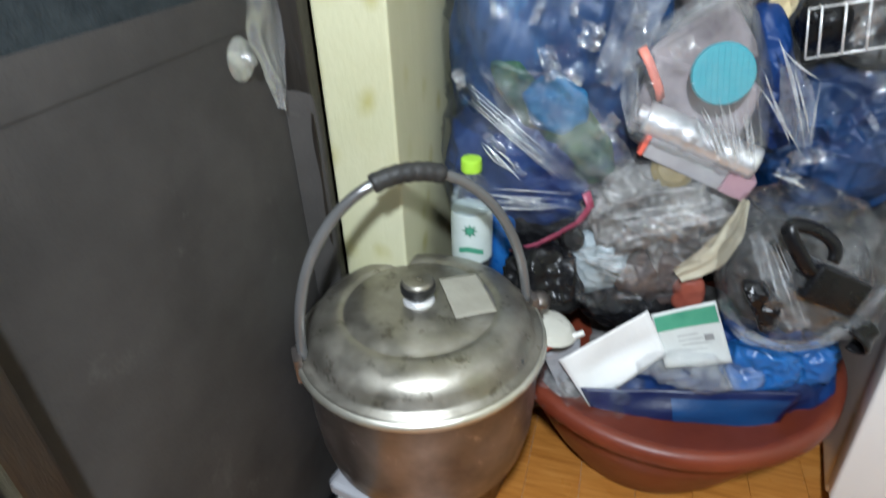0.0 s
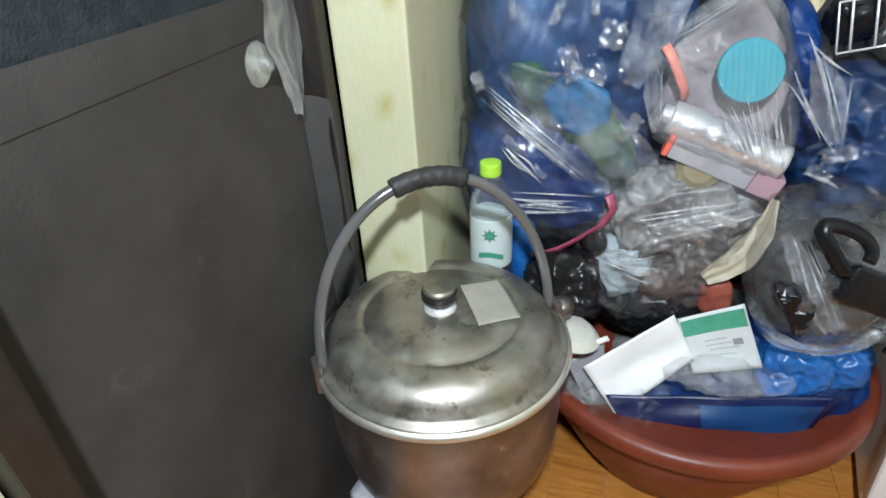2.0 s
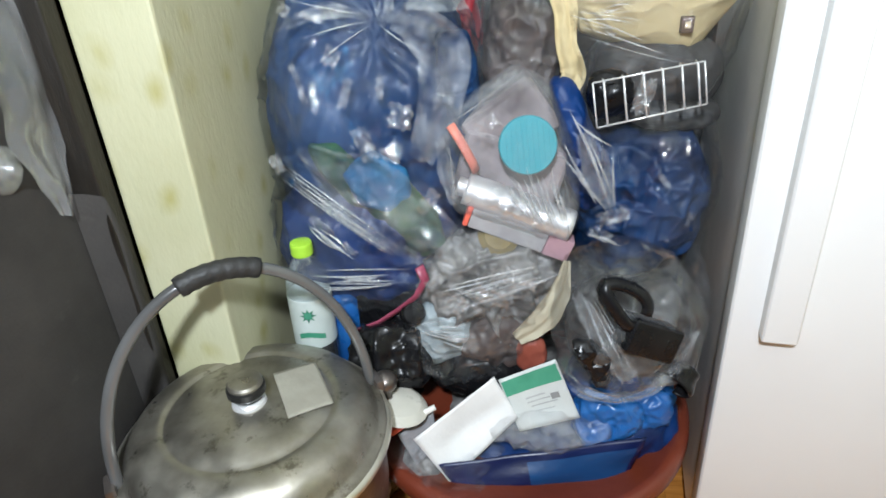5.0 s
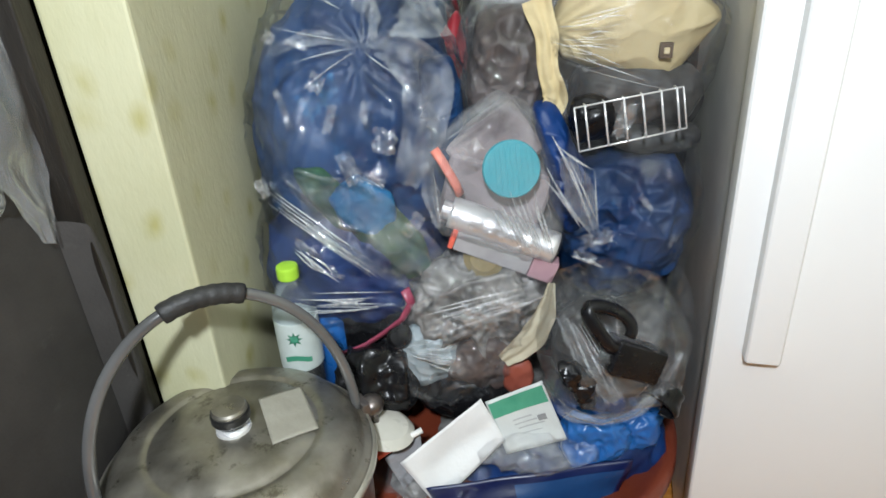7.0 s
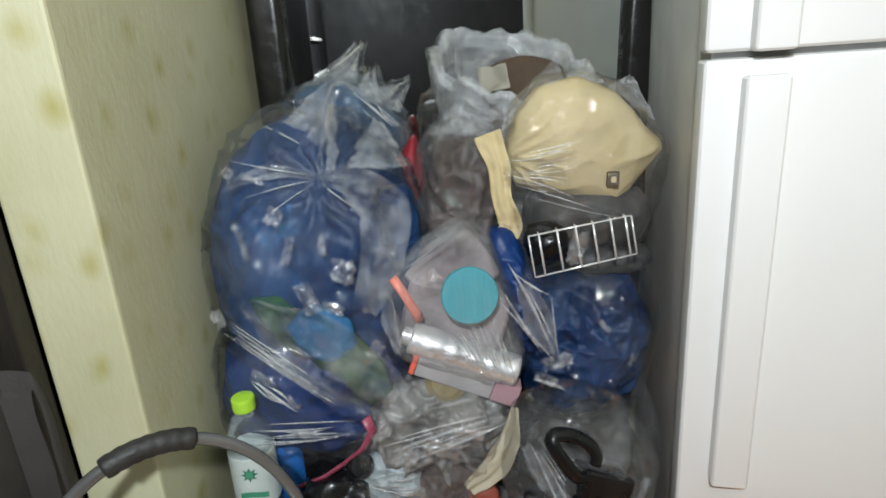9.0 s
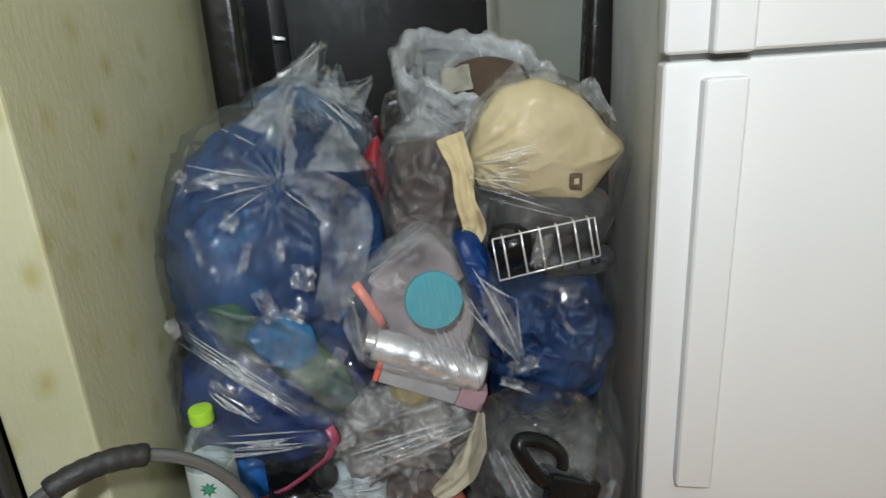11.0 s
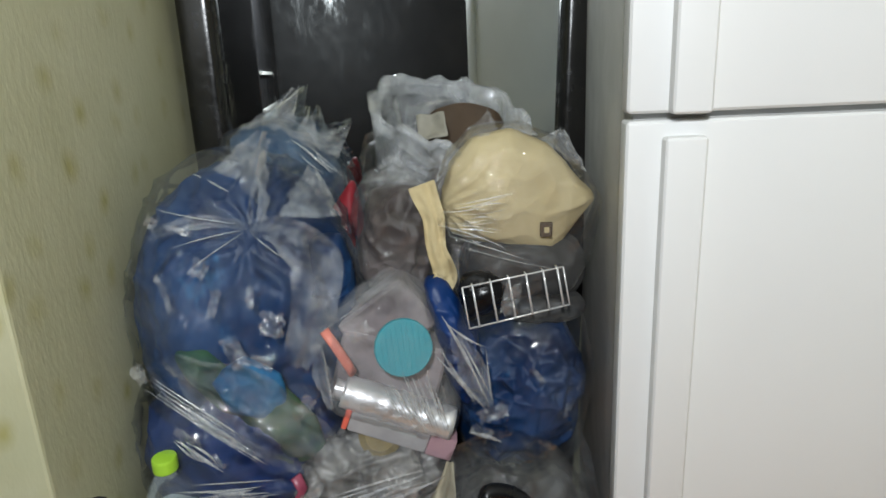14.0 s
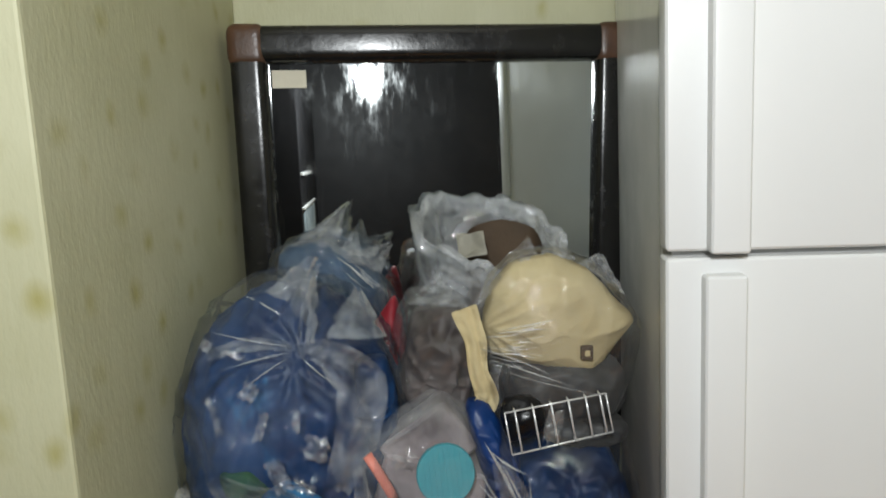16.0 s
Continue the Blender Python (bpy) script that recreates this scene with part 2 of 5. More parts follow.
MAUVE = surf("mauve_brown_cloth", (0.030, 0.020, 0.018), (0.085, 0.058, 0.050), 14, 0.5, 0.7, 0.5, 90)
PAPER = surf("white_paper", (0.66, 0.66, 0.65), (0.74, 0.74, 0.73), 12, 0.6)
INK_GREEN = surf("green_ink", (0.05, 0.26, 0.16), (0.08, 0.32, 0.2), 30, 0.55)
INK_GREY = surf("grey_ink", (0.2, 0.2, 0.2), (0.3, 0.3, 0.3), 30, 0.6)
BLACK_PLASTIC = surf("black_shiny_plastic", (0.004, 0.004, 0.005), (0.009, 0.009, 0.010), 20, 0.2, 0.4, 0.3, 60, spec=0.3)
GREY_BLUE = surf("grey_blue_clutter", (0.20, 0.25, 0.27), (0.40, 0.46, 0.49), 16, 0.35, 0.6, 0.6, 50)
GREY_JUMBLE = surf("grey_clutter", (0.04, 0.038, 0.036), (0.30, 0.29, 0.28), 30, 0.3, 0.6, 0.7, 60)
LIME = surf("lime_cap", (0.34, 0.62, 0.03), (0.42, 0.72, 0.06), 30, 0.4)
LABEL = surf("bottle_label", (0.50, 0.56, 0.54), (0.60, 0.66, 0.64), 20, 0.45)
ALU = surf("aluminium_foil", (0.66, 0.66, 0.67), (0.82, 0.82, 0.83), 30, 0.28, 0.42, 0.3, 80, metal=0.65)
WHITE_GLOSS = surf("white_ceramic", (0.72, 0.72, 0.69), (0.82, 0.82, 0.8), 20, 0.2, 0.3, 0.05, 90)
SOLE_RED = surf("orange_red_plastic", (0.24, 0.055, 0.035), (0.34, 0.095, 0.06), 20, 0.45)

FILM = film_material("clear_film", milk=(0.01, 0.09))
FILM_BOTTLE = film_material("bottle_plastic", tint=(0.93, 0.96, 0.98), milk=(0.03, 0.10), facet=0.05)
FILM_MILKY = film_material("cloudy_film", milk=(0.07, 0.38), milk_scale=22, facet=0.5, shine=(0.05, 0.6))
FILM_HAZE = film_material("hazy_film", milk=(0.02, 0.24), milk_scale=26, facet=0.55, shine=(0.04, 0.5))
FILM_VEIL = film_material("veil_film", milk=(0.02, 0.16), milk_scale=30, facet=0.7, shine=(0.04, 0.5))
FILM_DOOR = film_material("door_film", milk=(0.10, 0.24), facet=0.1, relief=0.3, shine=(0.02, 0.2))
# cloudy white here paints the specular streaks of stretched film
FILM_GLINT = film_material("glint_streak_film", milk=(0.12, 0.42), milk_scale=60, facet=0.3, shine=(0.10, 0.7))
FILM_CLEAR = film_material("crisp_film", milk=(0.0, 0.08), facet=0.5)
FILM_CRISP = film_material("crumpled_film", milk=(0.03, 0.22), milk_scale=40, facet=0.3, cells=90, shine=(0.10, 0.7), rough=0.14)
NAVY_FLAT = surf("navy_packet", (0.001, 0.005, 0.040), (0.003, 0.011, 0.075), 8, 0.3, 0.45, 0.3, 60)
BLUE_FLAT = surf("blue_packet_print", (0.002, 0.032, 0.115), (0.005, 0.052, 0.165), 9, 0.35, 0.5, 0.3, 60)
SLEEVE = surf("grey_sleeve", (0.20, 0.20, 0.21), (0.32, 0.32, 0.33), 14, 0.25, 0.4, 0.5, 50)
CARD = surf("card_paper", (0.52, 0.54, 0.52), (0.60, 0.62, 0.60), 12, 0.5)
INK_PALE = surf("pale_ink", (0.34, 0.35, 0.35), (0.42, 0.43, 0.43), 30, 0.6)
ENAMEL = surf("cream_enamel", (0.50, 0.49, 0.43), (0.64, 0.62, 0.56), 14, 0.25, 0.4, 0.1, 90)
PINK_FILM = surf("dull_pink_plastic", (0.22, 0.035, 0.07), (0.36, 0.08, 0.13), 30, 0.3, 0.5, 0.5, 70)
PINK_PALE = surf("pale_pink_card", (0.34, 0.20, 0.24), (0.42, 0.27, 0.30), 24, 0.35, 0.5, 0.3, 70)
CORAL_FILM = surf("pale_coral_plastic", (0.62, 0.17, 0.12), (0.72, 0.26, 0.20), 24, 0.4, 0.5, 0.3, 70)
CARTON_GREY = surf("grey_white_carton", (0.28, 0.27, 0.28), (0.40, 0.39, 0.40), 20, 0.45, 0.6, 0.3, 90)
YELLOW = surf("dull_yellow_plastic", (0.18, 0.13, 0.035), (0.28, 0.21, 0.07), 20, 0.4)
DARK_CLOTH = surf("dark_grey_cloth", (0.02, 0.02, 0.021), (0.07, 0.068, 0.066), 18, 0.5, 0.75, 0.6, 70)


def mirror_material():
    m = bpy.data.materials.new("mirror_glass")
    m.use_nodes = True
    nt, nodes, ln = links(m)
    p = nodes["Principled BSDF"]
    p.inputs["Base Color"].default_value = (0.72, 0.76, 0.76, 1)
    p.inputs["Metallic"].default_value = 1.0
    ln.new(ramp(nt, tex_noise(nt, coords(nt, (3, 1, 1)), 14, 6, 0.7), [(0.45, grey(0.015)), (0.75, grey(0.10))]), p.inputs["Roughness"])
    return m


MIRROR = mirror_material()


# ---- builders ----
def part(name, bm, material, parent=None, label="", smooth=True):
    me = bpy.data.meshes.new(name)
    bm.normal_update()
    bm.to_mesh(me)
    bm.free()
    me.materials.append(material)
    if smooth:
        me.shade_smooth()
        areas = [p.area for p in me.polygons]
        if len(areas) < 300 and max(areas) > 0.12 * sum(areas):
            me.set_sharp_from_angle(angle=radians(14))
    ob = new(name, me)
    if parent is not None:
        ob.parent = parent
    if label:
        ob["label"] = label
    return ob


def empty(name, label, category, at=(0, 0, 0), group=""):
    return tagged(new(name), label, category, group)


def add_box(bm, x0, x1, y0, y1, z0, z1, bev=0.0, seg=2):
    r = bmesh.ops.create_cube(bm, size=1.0)
    for v in r["verts"]:
        v.co = Vector(((x0 + x1) / 2 + v.co.x * (x1 - x0), (y0 + y1) / 2 + v.co.y * (y1 - y0), (z0 + z1) / 2 + v.co.z * (z1 - z0)))
    if bev:
        edges = list({e for v in r["verts"] for e in v.link_edges})
        bmesh.ops.bevel(bm, geom=edges, offset=bev, segments=seg, profile=0.6, affect="EDGES")
    return bm


def box(x0, x1, y0, y1, z0, z1, bev=0.0, seg=2):
    return add_box(bmesh.new(), x0, x1, y0, y1, z0, z1, bev, seg)


def lathe(profile, seg=64, centre=(0, 0, 0), m=None):
    bm = bmesh.new()
    rings = []
    for r, z in profile:
        rings.append([bm.verts.new((centre[0] + r * math.cos(2 * math.pi * k / seg), centre[1] + r * math.sin(2 * math.pi * k / seg), centre[2] + z)) for k in range(seg)])
    for a, b in zip(rings, rings[1:]):
        for k in range(seg):
            bm.faces.new((a[k], a[(k + 1) % seg], b[(k + 1) % seg], b[k]))
    bm.faces.new(rings[0][::-1])
    bm.faces.new(rings[-1])
    if m is not None:
        bm.transform(m)
    return bm


def tube(pts, r, seg=10, bm=None, flat=1.0):
    bm = bm or bmesh.new()
    pts = [Vector(p) for p in pts]
    rings, side = [], None
    for i, p in enumerate(pts):
        d = (pts[min(i + 1, len(pts) - 1)] - pts[max(i - 1, 0)]).normalized()
        if side is None:
            side = d.orthogonal().normalized()
        side = (side - d * side.dot(d)).normalized()
        up = d.cross(side)
        rr = r(i / (len(pts) - 1)) if callable(r) else r
        rings.append([bm.verts.new(p + side * rr * math.cos(2 * math.pi * k / seg) + up * rr * flat * math.sin(2 * math.pi * k / seg)) for k in range(seg)])
    for a, b in zip(rings, rings[1:]):
        for k in range(seg):
            bm.faces.new((a[k], a[(k + 1) % seg], b[(k + 1) % seg], b[k]))
    bm.faces.new(rings[0][::-1])
    bm.faces.new(rings[-1])
    return bm


def sheet(fn, nu, nv, thick=0.0008):
    bm = bmesh.new()
    g = [[bm.verts.new(fn(i / nu, j / nv)) for j in range(nv + 1)] for i in range(nu + 1)]
    for i in range(nu):
        for j in range(nv):
            bm.faces.new((g[i][j], g[i + 1][j], g[i + 1][j + 1], g[i][j + 1]))
    bmesh.ops.remove_doubles(bm, verts=bm.verts[:], dist=1e-6)
    if thick:
        bm.normal_update()
        bmesh.ops.solidify(bm, geom=bm.faces[:], thickness=thick)
    return bm


def crease(p, seed, freq):
    """Sharp folds between flatter facets, 0 to about 1."""
    d = noise.voronoi(p * freq + Vector((seed * 3.1, seed * 1.7, -seed)))[0]
    return 1.0 - min(1.0, (d[1] - d[0]) * 1.6)


def lump(centre, radii, seed, power=2.4, fold=0.10, freq=9.0, wave=0.16, knot=None, pleats=0, pleat=0.012, reach=0.16, sub=5, flat_z=None, lean=(0, 0), cut=None):
    """A soft, crumpled bundle: a blunt ellipsoid with folds, waves and pleats that run to a knot."""
    bm = bmesh.new()
    bmesh.ops.create_icosphere(bm, subdivisions=sub, radius=1.0)
    c, rad = Vector(centre), Vector(radii)
    mean = (rad.x + rad.y + rad.z) / 3
    for v in bm.verts:
        d = v.co.normalized()
        k = (abs(d.x) ** power + abs(d.y) ** power + abs(d.z) ** power) ** (-1 / power)
        p = Vector((d.x * k * rad.x, d.y * k * rad.y, d.z * k * rad.z))
        q = p + c
        n = noise.noise(q * freq * 0.45 + Vector((seed, 0, 0)))
        f = crease(q, seed, freq) - 0.5
        f2 = crease(q, seed + 5, freq * 2.6) - 0.5
        p += d * mean * (wave * n + fold * f + fold * 0.4 * f2)
        q = p + c
        if knot is not None:
            w = q - Vector(knot)
            dist = w.length
            fall = math.exp(-dist / reach)
            ang = math.atan2(w.z, w.x) + 0.6 * noise.noise(q * 12)
            p += d * pleat * (1 - 2 * abs(math.sin(ang * pleats * 0.5)) ** 0.7) * fall * min(1, dist / 0.02)
            p += (Vector(knot) - q) * 0.75 * math.exp(-dist / (reach * 0.30))
        p.x += lean[0] * p.z
        p.y += lean[1] * p.z
        q = p + c
        if flat_z is not None and q.z < flat_z:
            q.z = flat_z + (q.z - flat_z) * 0.08
        v.co = q
    return bm


# ---- structure ----
tagged(part("floor", box(-1.6, 1.9, -2.2, 1.5, -0.06, -0.004), SILL), "orange wood laminate floor of a small room", "floor", kind="structure")
tagged(part("ceiling", box(-1.6, 1.9, -2.2, 1.5, 2.3, 2.36), CEILING), "plain pale painted ceiling", "ceiling", kind="structure")
tagged(part("wall_back", box(-0.6, 1.9, 1.285, 1.4, 0, 2.3), WALLPAPER, smooth=False), "cream wallpaper with faint yellow flowers behind the mirror", "wall", kind="structure")
tagged(part("wall_stub", box(-0.362, -0.265, 0.668, 1.283, 0, 2.3, 0.004), WALLPAPER, smooth=False), "stub wall with stained cream flowered wallpaper", "wall", kind="structure")
tagged(part("wall_west", box(-0.62, -0.40, 0.02, 0.163, 0, 0.62), WALLPAPER, smooth=False), "low cream wallpapered wall beside the dark door", "wall", kind="structure")
# far, back and south walls: the room's darkness is put into their colour
tagged(part("wall_west_far", box(-0.62, -0.46, -1.5, 0.163, 0.0, 2.3), DARK_ROOM, smooth=False), "wall coloured near black for the unlit room", "wall", kind="structure")
tagged(part("wall_west_back", box(-0.62, -0.50, 0.165, 1.283, 0, 2.3), DARK_ROOM, smooth=False), "wall behind the door, coloured as if unlit", "wall", kind="structure")
tagged(part("wall_east", box(1.5, 1.62, -2.2, 1.283, 0, 2.3), WALLPAPER, smooth=False), "cream wallpapered wall behind the fridge", "wall", kind="structure")
tagged(part("wall_south", box(-0.46, 1.5, -1.5, -1.4, 0, 2.3), DARK_ROOM, smooth=False), "far wall with the room's darkness in its colour", "wall", kind="structure")
tagged(part("threshold", box(-0.47, -0.352, 0.166, 0.665, 0.0, 0.018, 0.003), SILL), "grey worn door sill on the floor", "sill", kind="structure")

# the dark door: two jambs, a dusty panel with a grained upper field
door = empty("door_1", "closed dark door with a dusty grey panel and brown jambs", "door")
door["kind"] = "structure"
part("jamb", box(-0.475, -0.3635, 0.640, 0.667, 0.0, 2.2, 0.003), FRAME_WOOD, door)
part("jamb", box(-0.475, -0.378, 0.166, 0.199, 0.0, 2.2, 0.004), FRAME_WOOD, door)
part("lower_panel", box(-0.47, -0.396, 0.201, 0.639, 0.02, 0.797), PANEL, door)
part("upper_panel", box(-0.47, -0.396, 0.201, 0.639, 0.838, 2.1), PANEL_UP, door)
part("rail", box(-0.47, -0.3953, 0.201, 0.639, 0.797, 0.838), PANEL, door)
part("bottom_seal", tube([(-0.388, 0.2, 0.027), (-0.388, 0.63, 0.027)], 0.007), BLACK_PLASTIC, door)

# ---- mirror ----
mirror = empty("mirror", "tall mirror in a thick black rounded frame with brown taped corners", "mirror")
MX0, MX1, MZ = -0.253, 0.484, 1.357
FW = 0.064


def rail(x0, x1, z0, z1):
    return box(x0, x1, 1.228, 1.283, z0, z1, 0.02, 5)


part("glass", box(MX0 + 0.05, MX1 - 0.05, 1.256, 1.262, 0.05, MZ - 0.05), MIRROR, mirror, smooth=False)
part("frame_top", rail(MX0, MX1, MZ - FW, MZ), BLACK_GLOSS, mirror)
part("frame_bottom", rail(MX0, MX1, 0.0, FW), BLACK_GLOSS, mirror)
part("frame_side", rail(MX0, MX0 + FW, FW - 0.02, MZ - FW + 0.02), BLACK_GLOSS, mirror)
part("frame_side", rail(MX1 - FW, MX1, FW - 0.02, MZ - FW + 0.02), BLACK_GLOSS, mirror)
for cx in (MX0, MX1 - FW):
    part("corner_tape", box(cx - 0.003, cx + FW + 0.003, 1.2255, 1.2845, MZ - FW - 0.008, MZ + 0.003, 0.021, 5), TAPE_BROWN, mirror, "wrinkled brown corner tape")
part("price_tag", box(MX0 + FW + 0.006, MX0 + FW + 0.068, 1.2535, 1.2555, MZ - FW - 0.044, MZ - FW - 0.012, 0.0008), TAG, mirror, "blank yellowed sticker")

turn = Matrix.Translation((MX1, 1.283, 0)) @ pose(0, 0, 0, 0, 0, 4.0) @ Matrix.Translation((-MX1, -1.283, 0))
mirror.matrix_basis = turn

# ---- fridge ----
fridge = empty("fridge", "white two-door fridge with grey glossy sides and strip handles", "fridge")
fridge.matrix_basis = pose(0.405, 0.725, 0.0, 0, -2.0, -10.8)
FH, GAP = 1.62, 1.003
part("body", box(0.004, 0.60, 0.047, 0.53, 0.030, FH, 0.006), FRIDGE_SIDE, fridge, "glossy grey cabinet side")
part("gasket", box(0.010, 0.592, 0.02, 0.047, 0.07, FH - 0.02, 0.002), GASKET, fridge)


def fridge_door(name, z0, z1):
    return part(name, box(0.0, 0.60, 0.0, 0.043, z0, z1, 0.007, 3), FRIDGE_WHITE, fridge)


d1 = fridge_door("fridge_door", 0.066, GAP - 0.0035)
d2 = fridge_door("freezer_door", GAP + 0.0035, FH - 0.003)


def strip_handle(z0, z1, x0, parent, wide=0.042):
    bm = box(x0, x0 + wide, -0.022, 0.004, z0, z1, 0.006, 3)
    h = part("handle", bm, FRIDGE_WHITE, parent, "long moulded white strip handle")
    return h


strip_handle(0.477, GAP - 0.020, 0.037, d1, 0.043)
strip_handle(GAP + 0.003, 1.5, 0.042, d2, 0.040)
part("plinth", box(0.03, 0.57, 0.075, 0.52, 0.0, 0.030), GASKET, fridge)

# ---- furniture behind the walker, seen only in the mirror ----
cab = empty("dark_cabinet", "cabinet in the unlit room, its shade and edge glints put into its colours", "cabinet")
# carcass takes the same near-black, so its shade is in the colour too
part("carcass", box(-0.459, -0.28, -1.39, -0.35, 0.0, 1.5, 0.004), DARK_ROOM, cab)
# white strips paint the glints along the cabinet's metal edges
part("glint_strip", box(-0.281, -0.268, -0.9, -0.36, 1.055, 1.069, 0.002), WHITE_GLOSS, cab)
part("glint_strip", box(-0.281, -0.268, -1.1, -0.36, 0.90, 0.912, 0.002), WHITE_GLOSS, cab)
part("grey_front", box(-0.281, -0.276, -1.1, -0.40, 0.62, 0.89, 0.002), GREY_BLUE, cab)
# ---- stool, pot ----
stool = empty("low_stool", "low grey plastic stool top over a dark maroon box", "stool")
for name, shape, mat, note in (("seat", box(-0.205, 0.0, 0.0, 0.29, 0.167, 0.185, 0.016, 4), STOOL_GREY, ""),
                               ("skirt", box(-0.196, -0.009, 0.009, 0.281, 0.150, 0.169, 0.008, 2), STOOL_GREY, ""),
                               ("base_box", box(-0.188, -0.020, 0.018, 0.270, 0.0, 0.152, 0.01, 3), MAROON, "dark maroon plastic box base")):
    part(name, shape, mat, stool, note)
stool.matrix_basis = pose(-0.140, 0.430, 0.0, 0, 0, -11.5)

POT = (-0.220, 0.588)
pot = empty("cooking_pot", "large worn stainless steel pot with lid and bail handle", "pot")
PZ = 0.1855
RISE = 0.207
body_profile = [(0.112, 0.0), (0.126, 0.003), (0.138, 0.013), (0.149, 0.035), (0.157, 0.075), (0.160, 0.12), (0.1605, RISE), (0.164, RISE + 0.006), (0.164, RISE + 0.010)]
part("body", lathe(body_profile, 96, (*POT, PZ)), STEEL_BODY, pot)
lid = part("lid", lathe([(r, RISE + z) for r, z in [(0.158, 0.004), (0.166, 0.008), (0.1675, 0.012), (0.163, 0.0165), (0.1575, 0.018), (0.154, 0.022), (0.150, 0.034), (0.142, 0.045), (0.130, 0.0525), (0.112, 0.0565), (0.106, 0.0565), (0.103, 0.0545),
                         (0.100, 0.0545), (0.096, 0.0575), (0.07, 0.0615), (0.03, 0.0635), (0.004, 0.064)]], 96, (*POT, PZ)), STEEL, pot, "dulled domed lid with a ring groove")
part("lid_rim", lathe([(r, RISE + z) for r, z in [(0.160, 0.0), (0.1685, 0.001), (0.1715, 0.0055), (0.170, 0.0115), (0.164, 0.0145)]], 96, (*POT, PZ)), STEEL_RIM, pot, "pale rolled lid rim")
KB = RISE + 0.0615
knob = part("knob", lathe([(r, KB + z) for r, z in [(0.019, 0.0), (0.0185, 0.0055), (0.014, 0.009), (0.0135, 0.014), (0.021, 0.016), (0.0235, 0.020), (0.0235, 0.028), (0.0225, 0.0305)]], 40, (*POT, PZ)), KNOB_DARK, pot)
part("knob_cap", lathe([(r, KB + z) for r, z in [(0.0215, 0.0302), (0.0215, 0.0335), (0.0195, 0.0365), (0.010, 0.0385), (0.001, 0.039)]], 40, (*POT, PZ)), STEEL, knob)
part("knob_foot", lathe([(r, KB + z) for r, z in [(0.022, 0.0005), (0.0205, 0.0055), (0.0165, 0.0085), (0.015, 0.009)]], 40, (*POT, PZ)), CHROME, knob)


def lid_height(r):
    return PZ + RISE + 0.064 - 0.007 * (r / 0.1) ** 2


def tape_patch(u, v):
    a = Vector((0.058, 0.030)) + Vector((0.046, 0.034)) * (u - 0.5) + Vector((0.046, -0.078)) * (v - 0.5)
    r = a.length
    return Vector((POT[0] + a.x, POT[1] + a.y, lid_height(r) + 0.0018 + 0.0006 * noise.noise(Vector((u * 6, v * 6, 3)))))


part("tape_patch", sheet(tape_patch, 14, 14, 0.0006), MASKING, pot, "square of masking tape stuck on the lid")
# bail handle: hinges on two sides of the rim, tilted back over the lid
BA = radians(36)
ux, uy = math.cos(BA), math.sin(BA)
HZ = 0.405


def bail(a):
    """A point of the bail at the angle a, 0 to pi."""
    s, h = 0.160 * math.cos(a), 0.224 * math.sin(a) ** 0.95
    return Vector((POT[0] - s * ux - 0.12 * h * uy, POT[1] - s * uy + 0.12 * h * ux, HZ + h))


part("bail", tube([bail(math.pi * k / 60) for k in range(61)], 0.0072, 12), BAIL_STEEL, pot, "bent steel bail handle")
grip = part("grip", tube([bail(radians(75) + radians(33) * k / 30) for k in range(31)], lambda s: 0.0125 * (0.93 + 0.09 * abs(math.sin(s * 22))), 16), RUBBER, pot, "ribbed black rubber grip")
for s in (1, -1):
    hx, hy = POT[0] - s * 0.168 * ux, POT[1] - s * 0.168 * uy
    bm = box(-0.016, 0.016, -0.006, 0.006, -0.026, 0.014, 0.004, 2)
    bm.transform(pose(hx, hy, HZ, 0, 0, math.degrees(BA) + 90))
    part("hinge", bm, STEEL_BODY, pot, "riveted steel bail hinge")

# ---- basin ----
BX, BY = 0.125, 0.862


def thing(name, bm, material, label, category, group=""):
    return tagged(part(name, bm, material), label, category, group)


def film_bag(label, shape, film, mouth=None, group="plastic bags"):
    bag = empty("plastic_bag", label, "bag", group=group)
    if isinstance(film, tuple):
        tint, milk, knot, rays = film
        film = film_material("knotted_film", tint=tint, milk=milk, knot=knot, rays=rays)
    part("film", shape, film, bag)
    if mouth is not None:
        for m in mouth:
            part("gathered_mouth", m, FILM_MILKY, bag, "crinkled cloudy bag mouth")
    return bag


basin = empty("wash_basin", "brick-red plastic wash basin full of rubbish on the floor", "basin")
part("bowl", lathe([(0.13, 0.002), (0.140, 0.0), (0.150, 0.006), (0.190, 0.07), (0.230, 0.15), (0.257, 0.222), (0.250, 0.226), (0.222, 0.15), (0.182, 0.07), (0.142, 0.014), (0.13, 0.010)], 96, (BX, BY, 0)), TERRACOTTA, basin)
part("rim", lathe([(0.249, 0.222), (0.262, 0.222), (0.273, 0.227), (0.278, 0.234), (0.276, 0.252), (0.268, 0.257), (0.257, 0.256), (0.249, 0.246)], 96, (BX, BY, 0)), TERRACOTTA, basin, "thick rolled rim")

# ---- rubbish in the basin ----
thing("rag_heap", lump((BX, BY + 0.02, 0.15), (0.185, 0.185, 0.125), 11, fold=0.14, flat_z=0.0125, sub=5), GREY_JUMBLE, "crumpled grey rags and scraps in the basin", "rags")
thing("blue_sack", lump((0.155, 0.760, 0.210), (0.135, 0.085, 0.062), 21, power=2.8, fold=0.14, freq=12, sub=5, lean=(0, 0.3)), NAVY, "crushed navy blue plastic sack in the basin", "sack")
